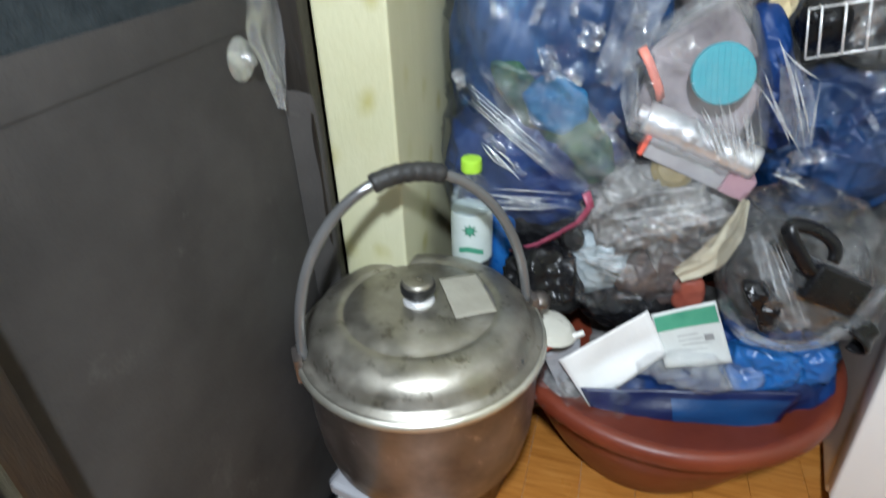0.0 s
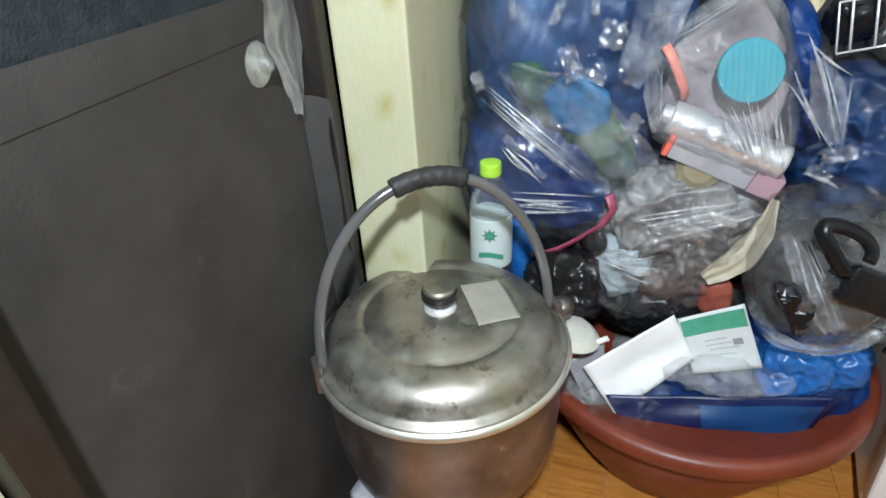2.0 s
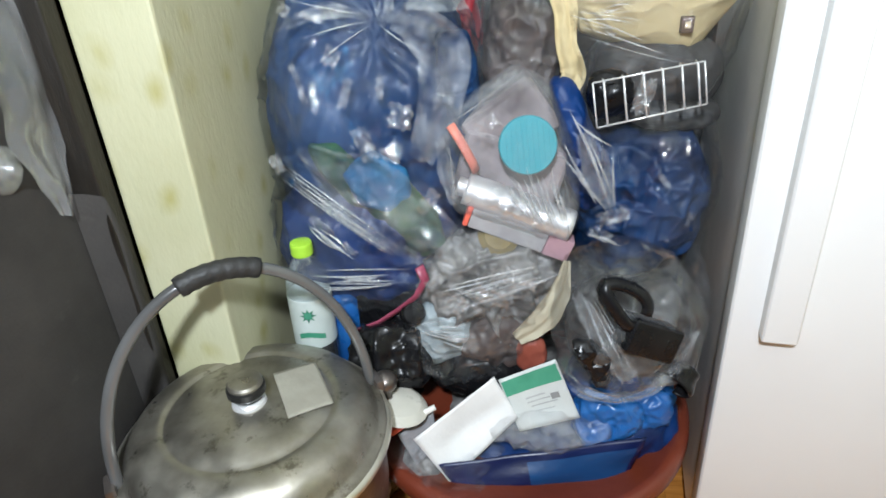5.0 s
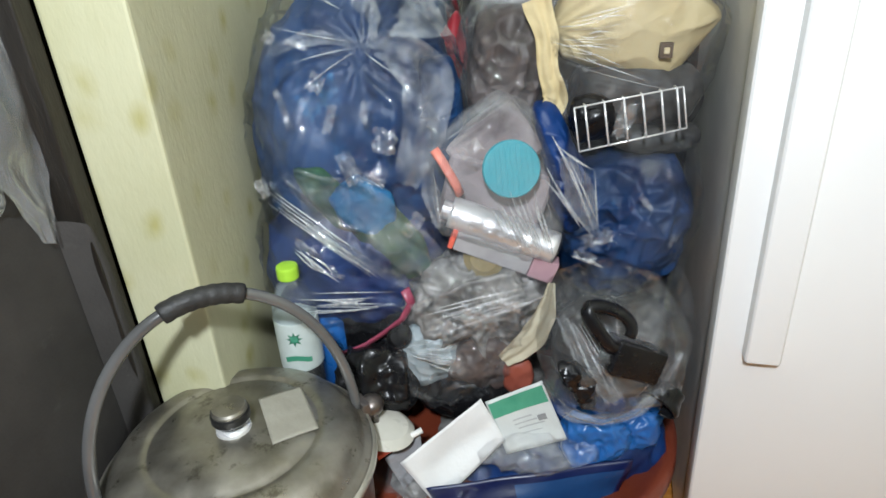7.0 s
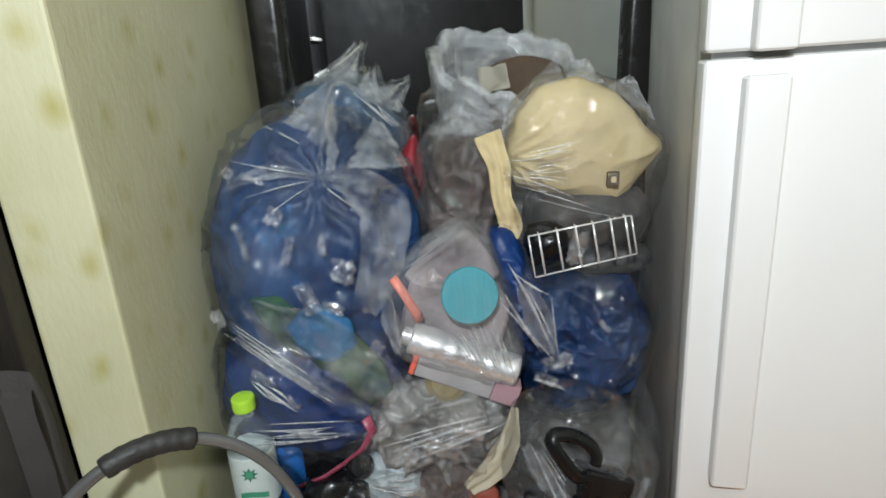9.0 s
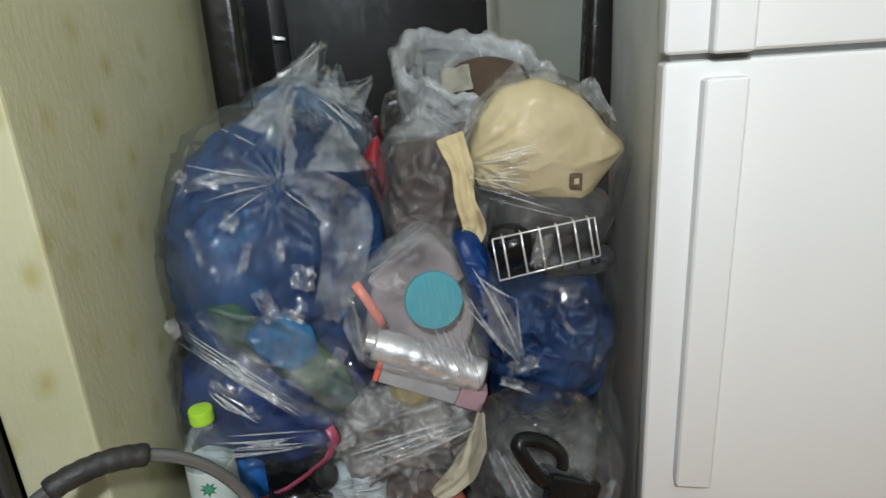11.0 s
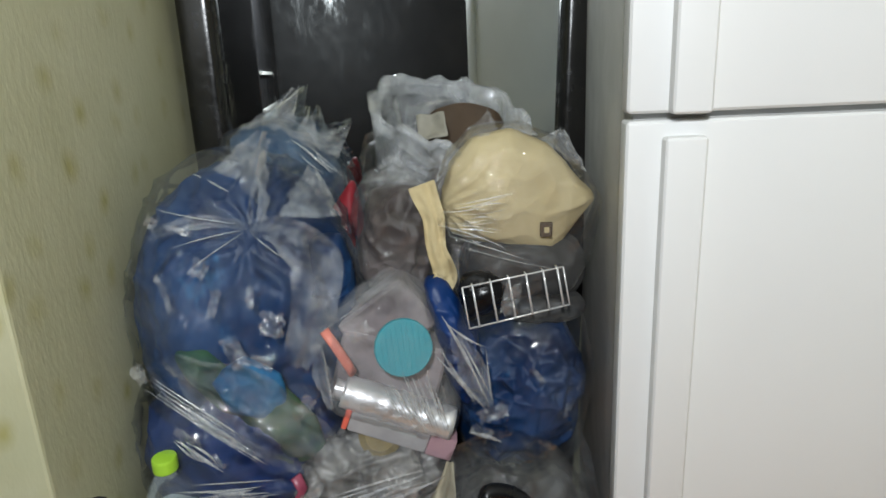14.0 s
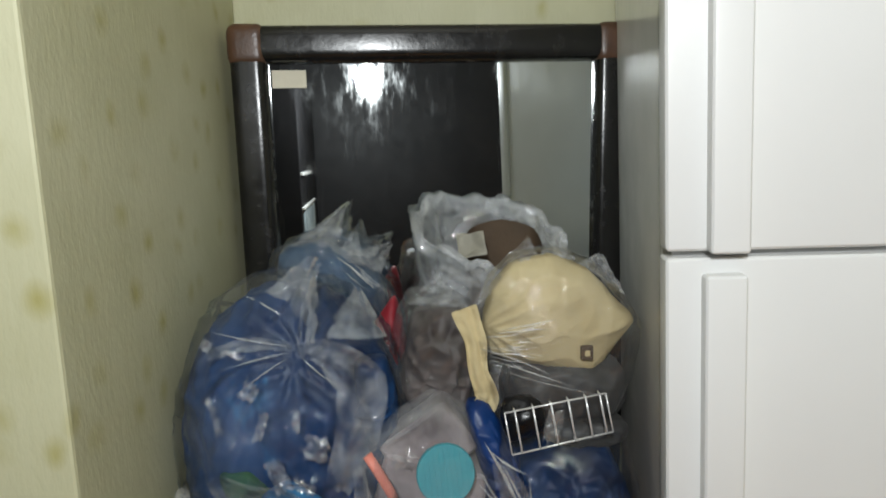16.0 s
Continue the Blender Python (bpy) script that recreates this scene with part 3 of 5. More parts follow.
thing("blue_sack", lump((0.290, 0.830, 0.225), (0.078, 0.100, 0.085), 22, power=2.6, fold=0.16, freq=12, sub=5), NAVY, "navy plastic sack squeezed into the basin", "sack")


def quad(a, b, c, d, bend=0.006, seed=0):
    """A slightly curled sheet between four corners: a, b along the top, d, c along the bottom."""
    a, b, c, d = Vector(a), Vector(b), Vector(c), Vector(d)
    n = (b - a).cross(d - a).normalized()

    def fn(u, v):
        p = a.lerp(b, u).lerp(d.lerp(c, u), v)
        return p + n * (bend * math.sin(math.pi * u) * math.sin(math.pi * v) + bend * 0.5 * noise.noise(Vector((u * 3, v * 3, seed))))
    return fn


def sub_quad(fn, u0, u1, v0, v1, lift):
    def g(u, v):
        p = fn(u0 + (u1 - u0) * u, v0 + (v1 - v0) * v)
        e = 0.01
        n = (fn(u0 + e, v0) - fn(u0, v0)).cross(fn(u0, v0 + e) - fn(u0, v0)).normalized()
        return p - n * lift
    return g


packet = empty("blue_packet", "flattened two-tone blue plastic packet in the basin", "packet")
packet_fn = quad((0.000, 0.668, 0.272), (0.300, 0.705, 0.302), (0.268, 0.690, 0.200), (0.050, 0.648, 0.196), -0.014, 5)
part("sheet", sheet(packet_fn, 36, 18, 0.003), NAVY_FLAT, packet)
part("print_field", sheet(sub_quad(packet_fn, 0.42, 0.97, 0.14, 0.95, -0.0015), 24, 14, 0.0), BLUE_FLAT, packet, "mid-blue printed field")
part("print_field", sheet(sub_quad(packet_fn, 0.42, 0.97, 0.14, 0.95, 0.0045), 24, 14, 0.0), BLUE_FLAT, packet, "mid-blue printed field")
for k, (c, r, s) in enumerate((((0.252, 0.742, 0.318), (0.042, 0.030, 0.030), 25), ((0.305, 0.775, 0.315), (0.040, 0.035, 0.034), 26), ((0.225, 0.725, 0.300), (0.028, 0.022, 0.018), 28))):
    thing("blue_wrapper", lump(c, r, s, power=2.8, fold=0.42, freq=24, sub=5), BLUE_MID, "crumpled bright blue plastic wrapper on the basin rubbish", "wrapper", "blue wrappers")
thing("dark_rag", lump((0.265, 0.80, 0.325), (0.075, 0.05, 0.045), 29, fold=0.3, freq=16, sub=5), NAVY, "dark teal crumpled plastic behind the blue wrapper", "scrap")
film_bag("thin clear bag crumpled on the rubbish in the basin", lump((0.010, 0.705, 0.235), (0.085, 0.060, 0.046), 31, fold=0.32, freq=17, sub=6), FILM_CLEAR)
film_bag("clear bag stretched over blue plastic in the basin", lump((0.160, 0.712, 0.306), (0.090, 0.030, 0.018), 33, fold=0.3, freq=15, sub=6), FILM_HAZE)
thing("dark_scrap", lump((-0.008, 0.706, 0.232), (0.045, 0.035, 0.036), 36, fold=0.3, freq=20, sub=5), GREY_JUMBLE, "crumpled dark grey scrap at the basin edge", "scrap")
thing("black_rag", lump((0.06, 0.800, 0.350), (0.080, 0.040, 0.040), 37, fold=0.25, freq=15, sub=5), BLACK_PLASTIC, "crumpled black plastic scrap behind the papers", "scrap")

paper = quad((-0.036, 0.675, 0.312), (0.080, 0.728, 0.388), (0.116, 0.715, 0.322), (0.016, 0.658, 0.246), 0.008, 1)
thing("paper_sheet", sheet(paper, 18, 14, 0.0008), PAPER, "plain white folded paper sheet lying on the rubbish", "paper")
back_paper = quad((-0.062, 0.690, 0.304), (-0.010, 0.712, 0.335), (0.000, 0.684, 0.262), (-0.022, 0.668, 0.240), 0.003, 4)
thing("plastic_sleeve", sheet(back_paper, 12, 10, 0.0008), SLEEVE, "creased grey plastic sleeve under the paper sheet", "sleeve")
card_fn = quad((0.086, 0.735, 0.376), (0.168, 0.742, 0.412), (0.206, 0.718, 0.324), (0.118, 0.708, 0.302), 0.004, 2)
card = empty("printed_card", "white printed card with a green band on the rubbish", "card")
part("sheet", sheet(card_fn, 14, 12, 0.001), CARD, card)
for u0, u1, v0, v1, mt, nm in ((0.03, 0.97, 0.06, 0.34, INK_GREEN, "green_band"), (0.30, 0.62, 0.46, 0.485, INK_PALE, "text_bar"), (0.30, 0.68, 0.54, 0.56, INK_PALE, "text_bar"), (0.34, 0.78, 0.62, 0.64, INK_PALE, "text_bar"), (0.70, 0.84, 0.50, 0.60, INK_GREY, "print_mark"), (0.36, 0.70, 0.72, 0.735, INK_PALE, "text_bar")):
    for s in (0.0016, -0.0022):
        part(nm, sheet(sub_quad(card_fn, u0, u1, v0, v1, s), 8, 3, 0.0), mt, card)
marker = empty("marker_pen", "short white pen with a red end on the rubbish", "pen")
part("barrel", tube([(-0.045, 0.685, 0.336), (-0.005, 0.702, 0.350)], 0.0045), WHITE_GLOSS, marker)
part("cap", tube([(-0.068, 0.671, 0.327), (-0.045, 0.685, 0.336)], 0.006, 10), CORAL, marker, "red cap")

# second, smaller lid behind the pot
small = empty("small_lid", "small pale enamel lid with a dark steel knob behind the pot", "lid")
bm = lathe([(0.044, 0.0), (0.047, 0.003), (0.044, 0.006), (0.035, 0.012), (0.015, 0.017), (0.003, 0.018)], 48, (0, 0, 0), pose(-0.062, 0.700, 0.350, -4, 14, 0))
part("cover", bm, ENAMEL, small)
bm = lathe([(0.006, 0.012), (0.006, 0.030), (0.015, 0.034), (0.0185, 0.043), (0.0175, 0.05), (0.012, 0.056), (0.002, 0.059)], 28, (0, 0, 0), pose(-0.070, 0.698, 0.355, 0, -6, 0))
part("knob", bm, STEEL_BODY, small)

# ---- heap behind the pot, bottle ----
thing("black_sack", lump((-0.150, 0.880, 0.17), (0.10, 0.12, 0.17), 41, fold=0.16, flat_z=0.004, sub=4), BLACK_PLASTIC, "full black rubbish sack standing behind the pot", "sack")
thing("black_sack", lump((0.12, 1.13, 0.24), (0.22, 0.088, 0.24), 42, fold=0.12, flat_z=0.004, sub=4), BLACK_PLASTIC, "black rubbish sack squeezed against the mirror", "sack")
thing("dark_scrap", lump((-0.075, 0.765, 0.395), (0.055, 0.040, 0.050), 43, fold=0.35, freq=20, sub=5), BLACK_PLASTIC, "crumpled dark plastic scrap beside the small lid", "scrap")
bottle = empty("water_bottle", "clear plastic water bottle with lime cap and green starred label", "bottle")
OB = (-0.195, 0.780, 0.292)
part("shell", lathe([(0.024, 0.0), (0.031, 0.004), (0.032, 0.03), (0.030, 0.034), (0.032, 0.038), (0.032, 0.215), (0.031, 0.225), (0.024, 0.247), (0.0145, 0.262), (0.0135, 0.266), (0.0135, 0.272)], 36, OB), FILM_BOTTLE, bottle)
part("label", lathe([(0.0322, 0.122), (0.0327, 0.123), (0.0327, 0.205), (0.0322, 0.206)], 36, OB), LABEL, bottle, "white label with a green star")
cap_profile = [(0.0152, 0.268), (0.0158, 0.270), (0.0158, 0.284), (0.0150, 0.287), (0.004, 0.2875)]
part("cap", lathe(cap_profile, 32, OB), LIME, bottle, "lime green screw cap")
bm = bmesh.new()
vs = []
for k in range(16):
    r = 0.0125 if k % 2 == 0 else 0.0062
    a = math.pi * k / 8
    vs.append(bm.verts.new((r * math.cos(a), 0, r * math.sin(a))))
bm.faces.new(vs)
bmesh.ops.solidify(bm, geom=bm.faces[:], thickness=0.0008)
for v in bm.verts:
    t = v.co.x / 0.0335 + 0.15
    v.co = Vector((OB[0] + 0.0335 * math.sin(t), OB[1] - 0.0335 * math.cos(t) + v.co.y, OB[2] + 0.182 + v.co.z))
part("star_print", bm, INK_GREEN, bottle, smooth=False)
part("print_band", sheet(lambda u, v: Vector((OB[0] + 0.0333 * math.sin(1.2 * u - 0.4), OB[1] - 0.0333 * math.cos(1.2 * u - 0.4), OB[2] + 0.140 + 0.009 * v + 0.004 * math.sin(4 * u))), 14, 2, 0.0), INK_GREEN, bottle)
thing("blue_can", lathe([(0.02, 0), (0.024, 0.004), (0.024, 0.16), (0.018, 0.17)], 28, (-0.150, 0.812, 0.31)), BLUE_MID, "blue can beside the bottle", "can")


# ---- soft shapes of film ----
def pillow(centre, corners, front, back, seed, soft=5, power=2.4, fold=0.006, freq=14, wave=0.006, pinches=(), na=144, nr=40, grow=1.0):
    """A filled pouch with a soft-cornered outline in the plane that faces the room, folds on its faces and pleats that run to pinched points."""
    cx, cy, cz = centre
    poly = [(x - cx, z - cz) for x, z in corners]
    rad = []
    for k in range(na):
        a = 2 * math.pi * k / na
        dx, dz = math.cos(a), math.sin(a)
        best = 0.0
        for (x0, z0), (x1, z1) in zip(poly, poly[1:] + poly[:1]):
            ex, ez = x1 - x0, z1 - z0
            det = ex * dz - ez * dx
            if abs(det) > 1e-9:
                s, u = (ex * z0 - ez * x0) / det, (dx * z0 - dz * x0) / det
                if s > 0 and -1e-6 <= u <= 1 + 1e-6:
                    best = max(best, s)
        rad.append(best)
    for _ in range(soft):
        rad = [(rad[k - 1] + 2 * rad[k] + rad[(k + 1) % na]) / 4 for k in range(na)]
    bm = bmesh.new()

    def place(k, q, side):
        a = 2 * math.pi * k / na
        r = q * rad[k] * grow
        x, z = cx + r * math.cos(a), cz + r * math.sin(a)
        h = max(0.0, 1 - q ** power) ** (1 / power)
        y = cy - side * h
        p = Vector((x, y, z))
        d = wave * noise.noise(p * freq * 0.4 + Vector((seed, 0, 0))) + fold * (crease(p, seed, freq) - 0.5) + fold * 0.5 * (crease(p, seed + 5, freq * 2.5) - 0.5)
        for px, pz, n, amp, reach in pinches:
            wx, wz = x - px, z - pz
            dist = math.hypot(wx, wz)
            ang = math.atan2(wz, wx) + 0.5 * noise.noise(p * 14 + Vector((0, seed, 0)))
            d += amp * (0.5 - abs(math.sin(ang * n * 0.5)) ** 0.7) * math.exp(-dist / reach) * min(1, dist / 0.015)
        edge = min(1.0, 4 * (1 - q)) if q > 0.75 else 1.0
        p.y -= d * edge * (1 if side > 0 else -1)
        p += Vector((math.cos(a), 0, math.sin(a))) * d * 0.6
        return p
    for side in (front, -back):
        rows = [[bm.verts.new(place(k, (j / nr) ** 0.75, side)) for k in range(na)] for j in range(1, nr + 1)]
        mid = bm.verts.new(place(0, 0.0, side))
        for k in range(na):
            bm.faces.new((mid, rows[0][k], rows[0][(k + 1) % na]))
        for a, b in zip(rows, rows[1:]):
            for k in range(na):
                bm.faces.new((a[k], b[k], b[(k + 1) % na], a[(k + 1) % na]))
    bmesh.ops.remove_doubles(bm, verts=bm.verts[:], dist=1e-5)
    bmesh.ops.recalc_face_normals(bm, faces=bm.faces[:])
    return bm


def ribbon(points, width, seed, ruck=0.004, nv=10, steps=14):
    """A strip of loose film along a line: width at each point, rucked lengthwise."""
    pts = [Vector(p) for p in points]
    n = len(pts) - 1
    ws = width if isinstance(width, (list, tuple)) else [width] * len(pts)

    def at(s):
        i = min(n - 1, int(s))
        f = s - i
        p0, p1, p2, p3 = pts[max(0, i - 1)], pts[i], pts[i + 1], pts[min(n, i + 2)]
        return 0.5 * (2 * p1 + (p2 - p0) * f + (2 * p0 - 5 * p1 + 4 * p2 - p3) * f * f + (3 * p1 - p0 - 3 * p2 + p3) * f ** 3), ws[i] + (ws[i + 1] - ws[i]) * f

    def fn(u, v):
        s = u * n
        p, w = at(s)
        d = (at(min(n, s + 0.05))[0] - at(max(0, s - 0.05))[0]).normalized()
        side = d.cross(Vector((0, 1, 0))).normalized()
        out = side.cross(d)
        e = (v - 0.5) * w * (1 + 0.25 * noise.noise(Vector((u * 5, v, seed))))
        k = ruck * math.sin(v * 11 + 2 * noise.noise(Vector((u * 3, v * 3, seed)))) + ruck * 1.3 * noise.noise(Vector((u * 9, v * 7, seed + 3)))
        return p + side * e + out * k
    return sheet(fn, steps * n, nv, 0.0)


def ear(a, b, c, seed, ruck=0.006):
    """A torn, crinkled triangle of film: a and c at its foot, b the tip."""
    a, b, c = Vector(a), Vector(b), Vector(c)
    n = (b - a).cross(c - a).normalized()

    def fn(u, v):
        tip = b + (a - c) * 0.10 * (0.5 - u) + (b - (a + c) / 2) * 0.10 * noise.noise(Vector((u * 5, seed, 1)))
        p = a.lerp(c, u).lerp(tip, v)
        return p + n * ruck * (math.sin(u * 9 + seed + 2 * v) * (0.4 + v) + 1.5 * noise.noise(Vector((u * 6, v * 5, seed)))) - n * 0.3 * ruck * (crease(p, seed, 40) - 0.5)
    return sheet(fn, 26, 22, 0.0)


def shines(bag, lines, seed, wide=0.0022):
    """Pale streaks that paint the shine on folds of stretched film: each from one point to another, swelling in the
    middle, lying just off the bag.
    """
    rng = random.Random(seed)
    bm = bmesh.new()
    for a, b in lines:
        a, b = Vector(a), Vector(b)
        w = wide * rng.uniform(0.35, 1.2)
        sag = Vector((rng.uniform(-1, 1), -0.5, rng.uniform(-1, 1))) * 0.004
        pts = [a.lerp(b, k / 12) + sag * math.sin(math.pi * k / 12) for k in range(13)]
        tube(pts, lambda q, w=w: w * (0.15 + 0.85 * math.sin(math.pi * min(1, q * 0.92 + 0.06)) ** 1.5), 6, bm, 0.45)
    part("glint_streaks", bm, FILM_GLINT, bag, "pale streaks that paint the shine of folds in the film")["kind"] = "stuff"


def between(a0, a1, b0, b1, count, seed, jitter=0.006, cut=0.35):
    """Lines from the edge a0-a1 to the edge b0-b1, uneven in start and end."""
    rng = random.Random(seed)
    a0, a1, b0, b1 = Vector(a0), Vector(a1), Vector(b0), Vector(b1)
    out = []
    for k in range(count):
        f = (k + rng.random()) / count
        p, q = a0.lerp(a1, f), b0.lerp(b1, f)
        j = Vector((rng.uniform(-jitter, jitter), 0, rng.uniform(-jitter, jitter)))
        s, e = rng.uniform(0, cut), 1 - rng.uniform(0, cut)
        out.append((p.lerp(q, s) + j, p.lerp(q, e) + j))
    return out


def patch(centre, wide, high, tilt, seed):
    """A small crumpled piece of film that catches the lamp."""
    m = pose(*centre, 0, tilt, 0)

    def fn(u, v):
        x, z = (u - 0.5) * wide, (v - 0.5) * high
        q = Vector((x, 0, z))
        return m @ Vector((x + 0.15 * wide * noise.noise(Vector((v * 4, seed, 0))), -0.006 * crease(q, seed, 70) - 0.004 * noise.noise(q * 90 + Vector((seed, 0, 0))), z + 0.15 * high * noise.noise(Vector((u * 4, seed, 5)))))
    return sheet(fn, 18, 18, 0.0)


# ---- big blue bag against the wall ----
KB1 = (-0.074, 0.868, 0.864)
thing("blue_sack", lump((-0.104, 0.945, 0.690), (0.155, 0.125, 0.238), 57, power=2.3, fold=0.085, freq=10, wave=0.08, knot=(-0.074, 0.890, 0.850), pleats=13, pleat=0.009, reach=0.13, sub=6), BLUE_CLOTH, "crumpled blue plastic sack inside a clear bag", "sack")
thing("blue_sack", lump((-0.110, 0.912, 0.525), (0.146, 0.108, 0.118), 58, power=2.6, fold=0.10, freq=12, sub=6), NAVY, "folded navy plastic sack inside a clear bag", "sack")
thing("blue_packet", pillow((0.020, 0.875, 0.775), ((0.000, 0.840), (0.040, 0.850), (0.056, 0.790), (0.052, 0.700), (0.010, 0.690), (-0.005, 0.760)), 0.030, 0.03, 52, fold=0.010), BLUE_CLOTH, "blue packet pressed against the bag's side", "packet")
thing("blue_pouch", pillow((-0.082, 0.806, 0.655), ((-0.128, 0.672), (-0.085, 0.700), (-0.045, 0.676), (-0.040, 0.640), (-0.065, 0.616), (-0.105, 0.630)), 0.012, 0.012, 55, fold=0.002, freq=22, wave=0.004, grow=1.15), SKY_BLUE, "sky-blue plastic pouch pressed against the bag", "pouch")
thing("green_packet", pillow((-0.050, 0.812, 0.600), ((-0.120, 0.650), (-0.045, 0.665), (0.000, 0.610), (0.012, 0.555), (-0.035, 0.535), (-0.085, 0.585)), 0.016, 0.012, 53, fold=0.002, wave=0.003), OLIVE, "faded olive printed packet pressed inside the bag", "packet")
thing("green_packet", pillow((-0.128, 0.816, 0.668), ((-0.178, 0.712), (-0.135, 0.712), (-0.085, 0.655), (-0.080, 0.605), (-0.125, 0.622), (-0.165, 0.675)), 0.016, 0.012, 54, fold=0.002, wave=0.003), GREEN, "dark green printed packet pressed inside the bag", "packet")
big = film_bag("big knotted clear bag stuffed with blue plastic",
               lump((-0.104, 0.938, 0.69), (0.167, 0.138, 0.262), 57, power=2.3, fold=0.06, freq=10, wave=0.08, knot=KB1, pleats=13, pleat=0.010, reach=0.13, sub=7), ((0.95, 0.97, 0.99), (0.0, 0.05), KB1, 34))
for a, b, c, s in (((-0.155, 0.925, 0.915), (-0.051, 0.905, 0.980), (-0.077, 0.872, 0.866), 3), ((-0.082, 0.870, 0.858), (-0.055, 0.890, 0.955), (-0.050, 0.862, 0.872), 4), ((-0.060, 0.885, 0.868), (0.000, 0.945, 0.925), (0.045, 0.890, 0.868), 8)):
    part("gathered_mouth", ear(a, b, c, s), FILM_MILKY, big, "torn cloudy bag mouth")
part("loose_fold", ribbon([(-0.076, 0.862, 0.864), (-0.030, 0.836, 0.862), (0.012, 0.826, 0.825), (0.008, 0.812, 0.760), (-0.018, 0.803, 0.690)], [0.012, 0.045, 0.072, 0.060, 0.030], 5, 0.0045), FILM_HAZE, big, "cloudy loose fold of film")
part("loose_fold", ribbon([(-0.076, 0.862, 0.866), (-0.135, 0.845, 0.878), (-0.195, 0.850, 0.860)], [0.010, 0.020, 0.012], 6, 0.003), FILM_HAZE, big, "cloudy loose fold of film")
for k, (c, w, h, t) in enumerate((((-0.041, 0.798, 0.753), 0.030, 0.034, 8), ((-0.090, 0.795, 0.718), 0.024, 0.046, -20), ((-0.173, 0.810, 0.795), 0.009, 0.050, -12), ((-0.124, 0.806, 0.828), 0.020, 0.026, 30), ((-0.110, 0.799, 0.783), 0.012, 0.040, 20), ((-0.064, 0.797, 0.792), 0.010, 0.030, 8), ((-0.187, 0.838, 0.880), 0.014, 0.016, 40), ((-0.146, 0.822, 0.872), 0.030, 0.008, 18), ((-0.060, 0.800, 0.700), 0.030, 0.014, 30))):
    part("crumpled_patch", patch(c, w, h, t, 200 + k), FILM_CRISP, big, "glinting crumple in the film")
shines(big, [((-0.080, 0.855, 0.862), (-0.170, 0.835, 0.845)), ((-0.080, 0.855, 0.858), (-0.150, 0.822, 0.815)), ((-0.082, 0.858, 0.868), (-0.190, 0.862, 0.890)), ((-0.070, 0.852, 0.858), (-0.020, 0.818, 0.830)), ((-0.155, 0.905, 0.930), (-0.100, 0.885, 0.905))], 61, 0.0016)

# lower wrap with long diagonal folds
lower = film_bag("tight clear bag with long diagonal folds over blue plastic",
                 lump((-0.110, 0.908, 0.535), (0.158, 0.116, 0.140), 58, power=2.6, fold=0.07, freq=12, knot=(0.035, 0.80, 0.47), pleats=15, pleat=0.008, reach=0.2, sub=6), ((0.97, 0.98, 0.99), (0.0, 0.06), (0.035, 0.80, 0.46), 46))
part("loose_fold", ribbon([(-0.188, 0.806, 0.705), (-0.135, 0.790, 0.680), (-0.070, 0.782, 0.635), (0.010, 0.784, 0.560)], [0.008, 0.075, 0.115, 0.070], 19, 0.004, nv=22, steps=22), FILM_VEIL, lower, "hazy sheet of film over the packets")
part("loose_fold", ribbon([(-0.210, 0.812, 0.695), (-0.170, 0.790, 0.648), (-0.100, 0.780, 0.602), (-0.030, 0.780, 0.560)], [0.004, 0.022, 0.022, 0.004], 12, 0.005), FILM_CLEAR, lower, "long cloudy diagonal fold of film")
shines(lower, between((-0.216, 0.806, 0.692), (-0.216, 0.804, 0.660), (-0.035, 0.776, 0.560), (-0.060, 0.776, 0.548), 9, 62, 0.004)
       + between((-0.190, 0.782, 0.530), (-0.200, 0.782, 0.495), (-0.035, 0.772, 0.540), (-0.045, 0.772, 0.510), 9, 63, 0.003)
       + between((-0.200, 0.782, 0.620), (-0.150, 0.780, 0.590), (-0.150, 0.780, 0.570), (-0.110, 0.778, 0.550), 8, 64, 0.006), 65, 0.0018)
for k, (c, w, h, t) in enumerate((((-0.160, 0.782, 0.605), 0.040, 0.014, 40), ((-0.125, 0.779, 0.570), 0.026, 0.012, 40), ((-0.215, 0.800, 0.690), 0.016, 0.026, -20), ((-0.010, 0.786, 0.640), 0.018, 0.040, 40))):
    part("crumpled_patch", patch(c, w, h, t, 230 + k), FILM_CRISP, lower, "glinting crumple in the film")
thing("black_box", box(-0.165, -0.035, 0.80, 0.87, 0.405, 0.488, 0.012, 3), BLACK_PLASTIC, "shiny black plastic box under the blue bag", "box")
thing("pink_strap", tube([(-0.026, 0.772, 0.545), (-0.018, 0.770, 0.525), (-0.032, 0.769, 0.498), (-0.060, 0.768, 0.474), (-0.090, 0.768, 0.452), (-0.13, 0.772, 0.432)], 0.0078, 10, flat=0.4), PINK_FILM, "translucent pink drawstring hanging over the black box", "strap")

# ---- bag behind, petrol and red ----
thing("petrol_cloth", pillow((-0.065, 1.150, 0.840), ((-0.165, 0.955), (-0.100, 0.975), (-0.050, 0.955), (0.005, 0.900), (0.010, 0.800), (-0.030, 0.700), (-0.150, 0.700), (-0.190, 0.830)), 0.075, 0.06, 61, fold=0.014, freq=16, wave=0.02), PETROL, "petrol-blue plastic bundle in a clear bag", "cloth")
thing("red_cloth", pillow((0.030, 1.080, 0.790), ((0.042, 0.890), (0.004, 0.835), (-0.005, 0.760), (0.010, 0.680), (0.062, 0.670), (0.064, 0.780)), 0.045, 0.04, 63, fold=0.006, freq=12, soft=2), RED, "red cloth showing at the bag's side", "cloth")
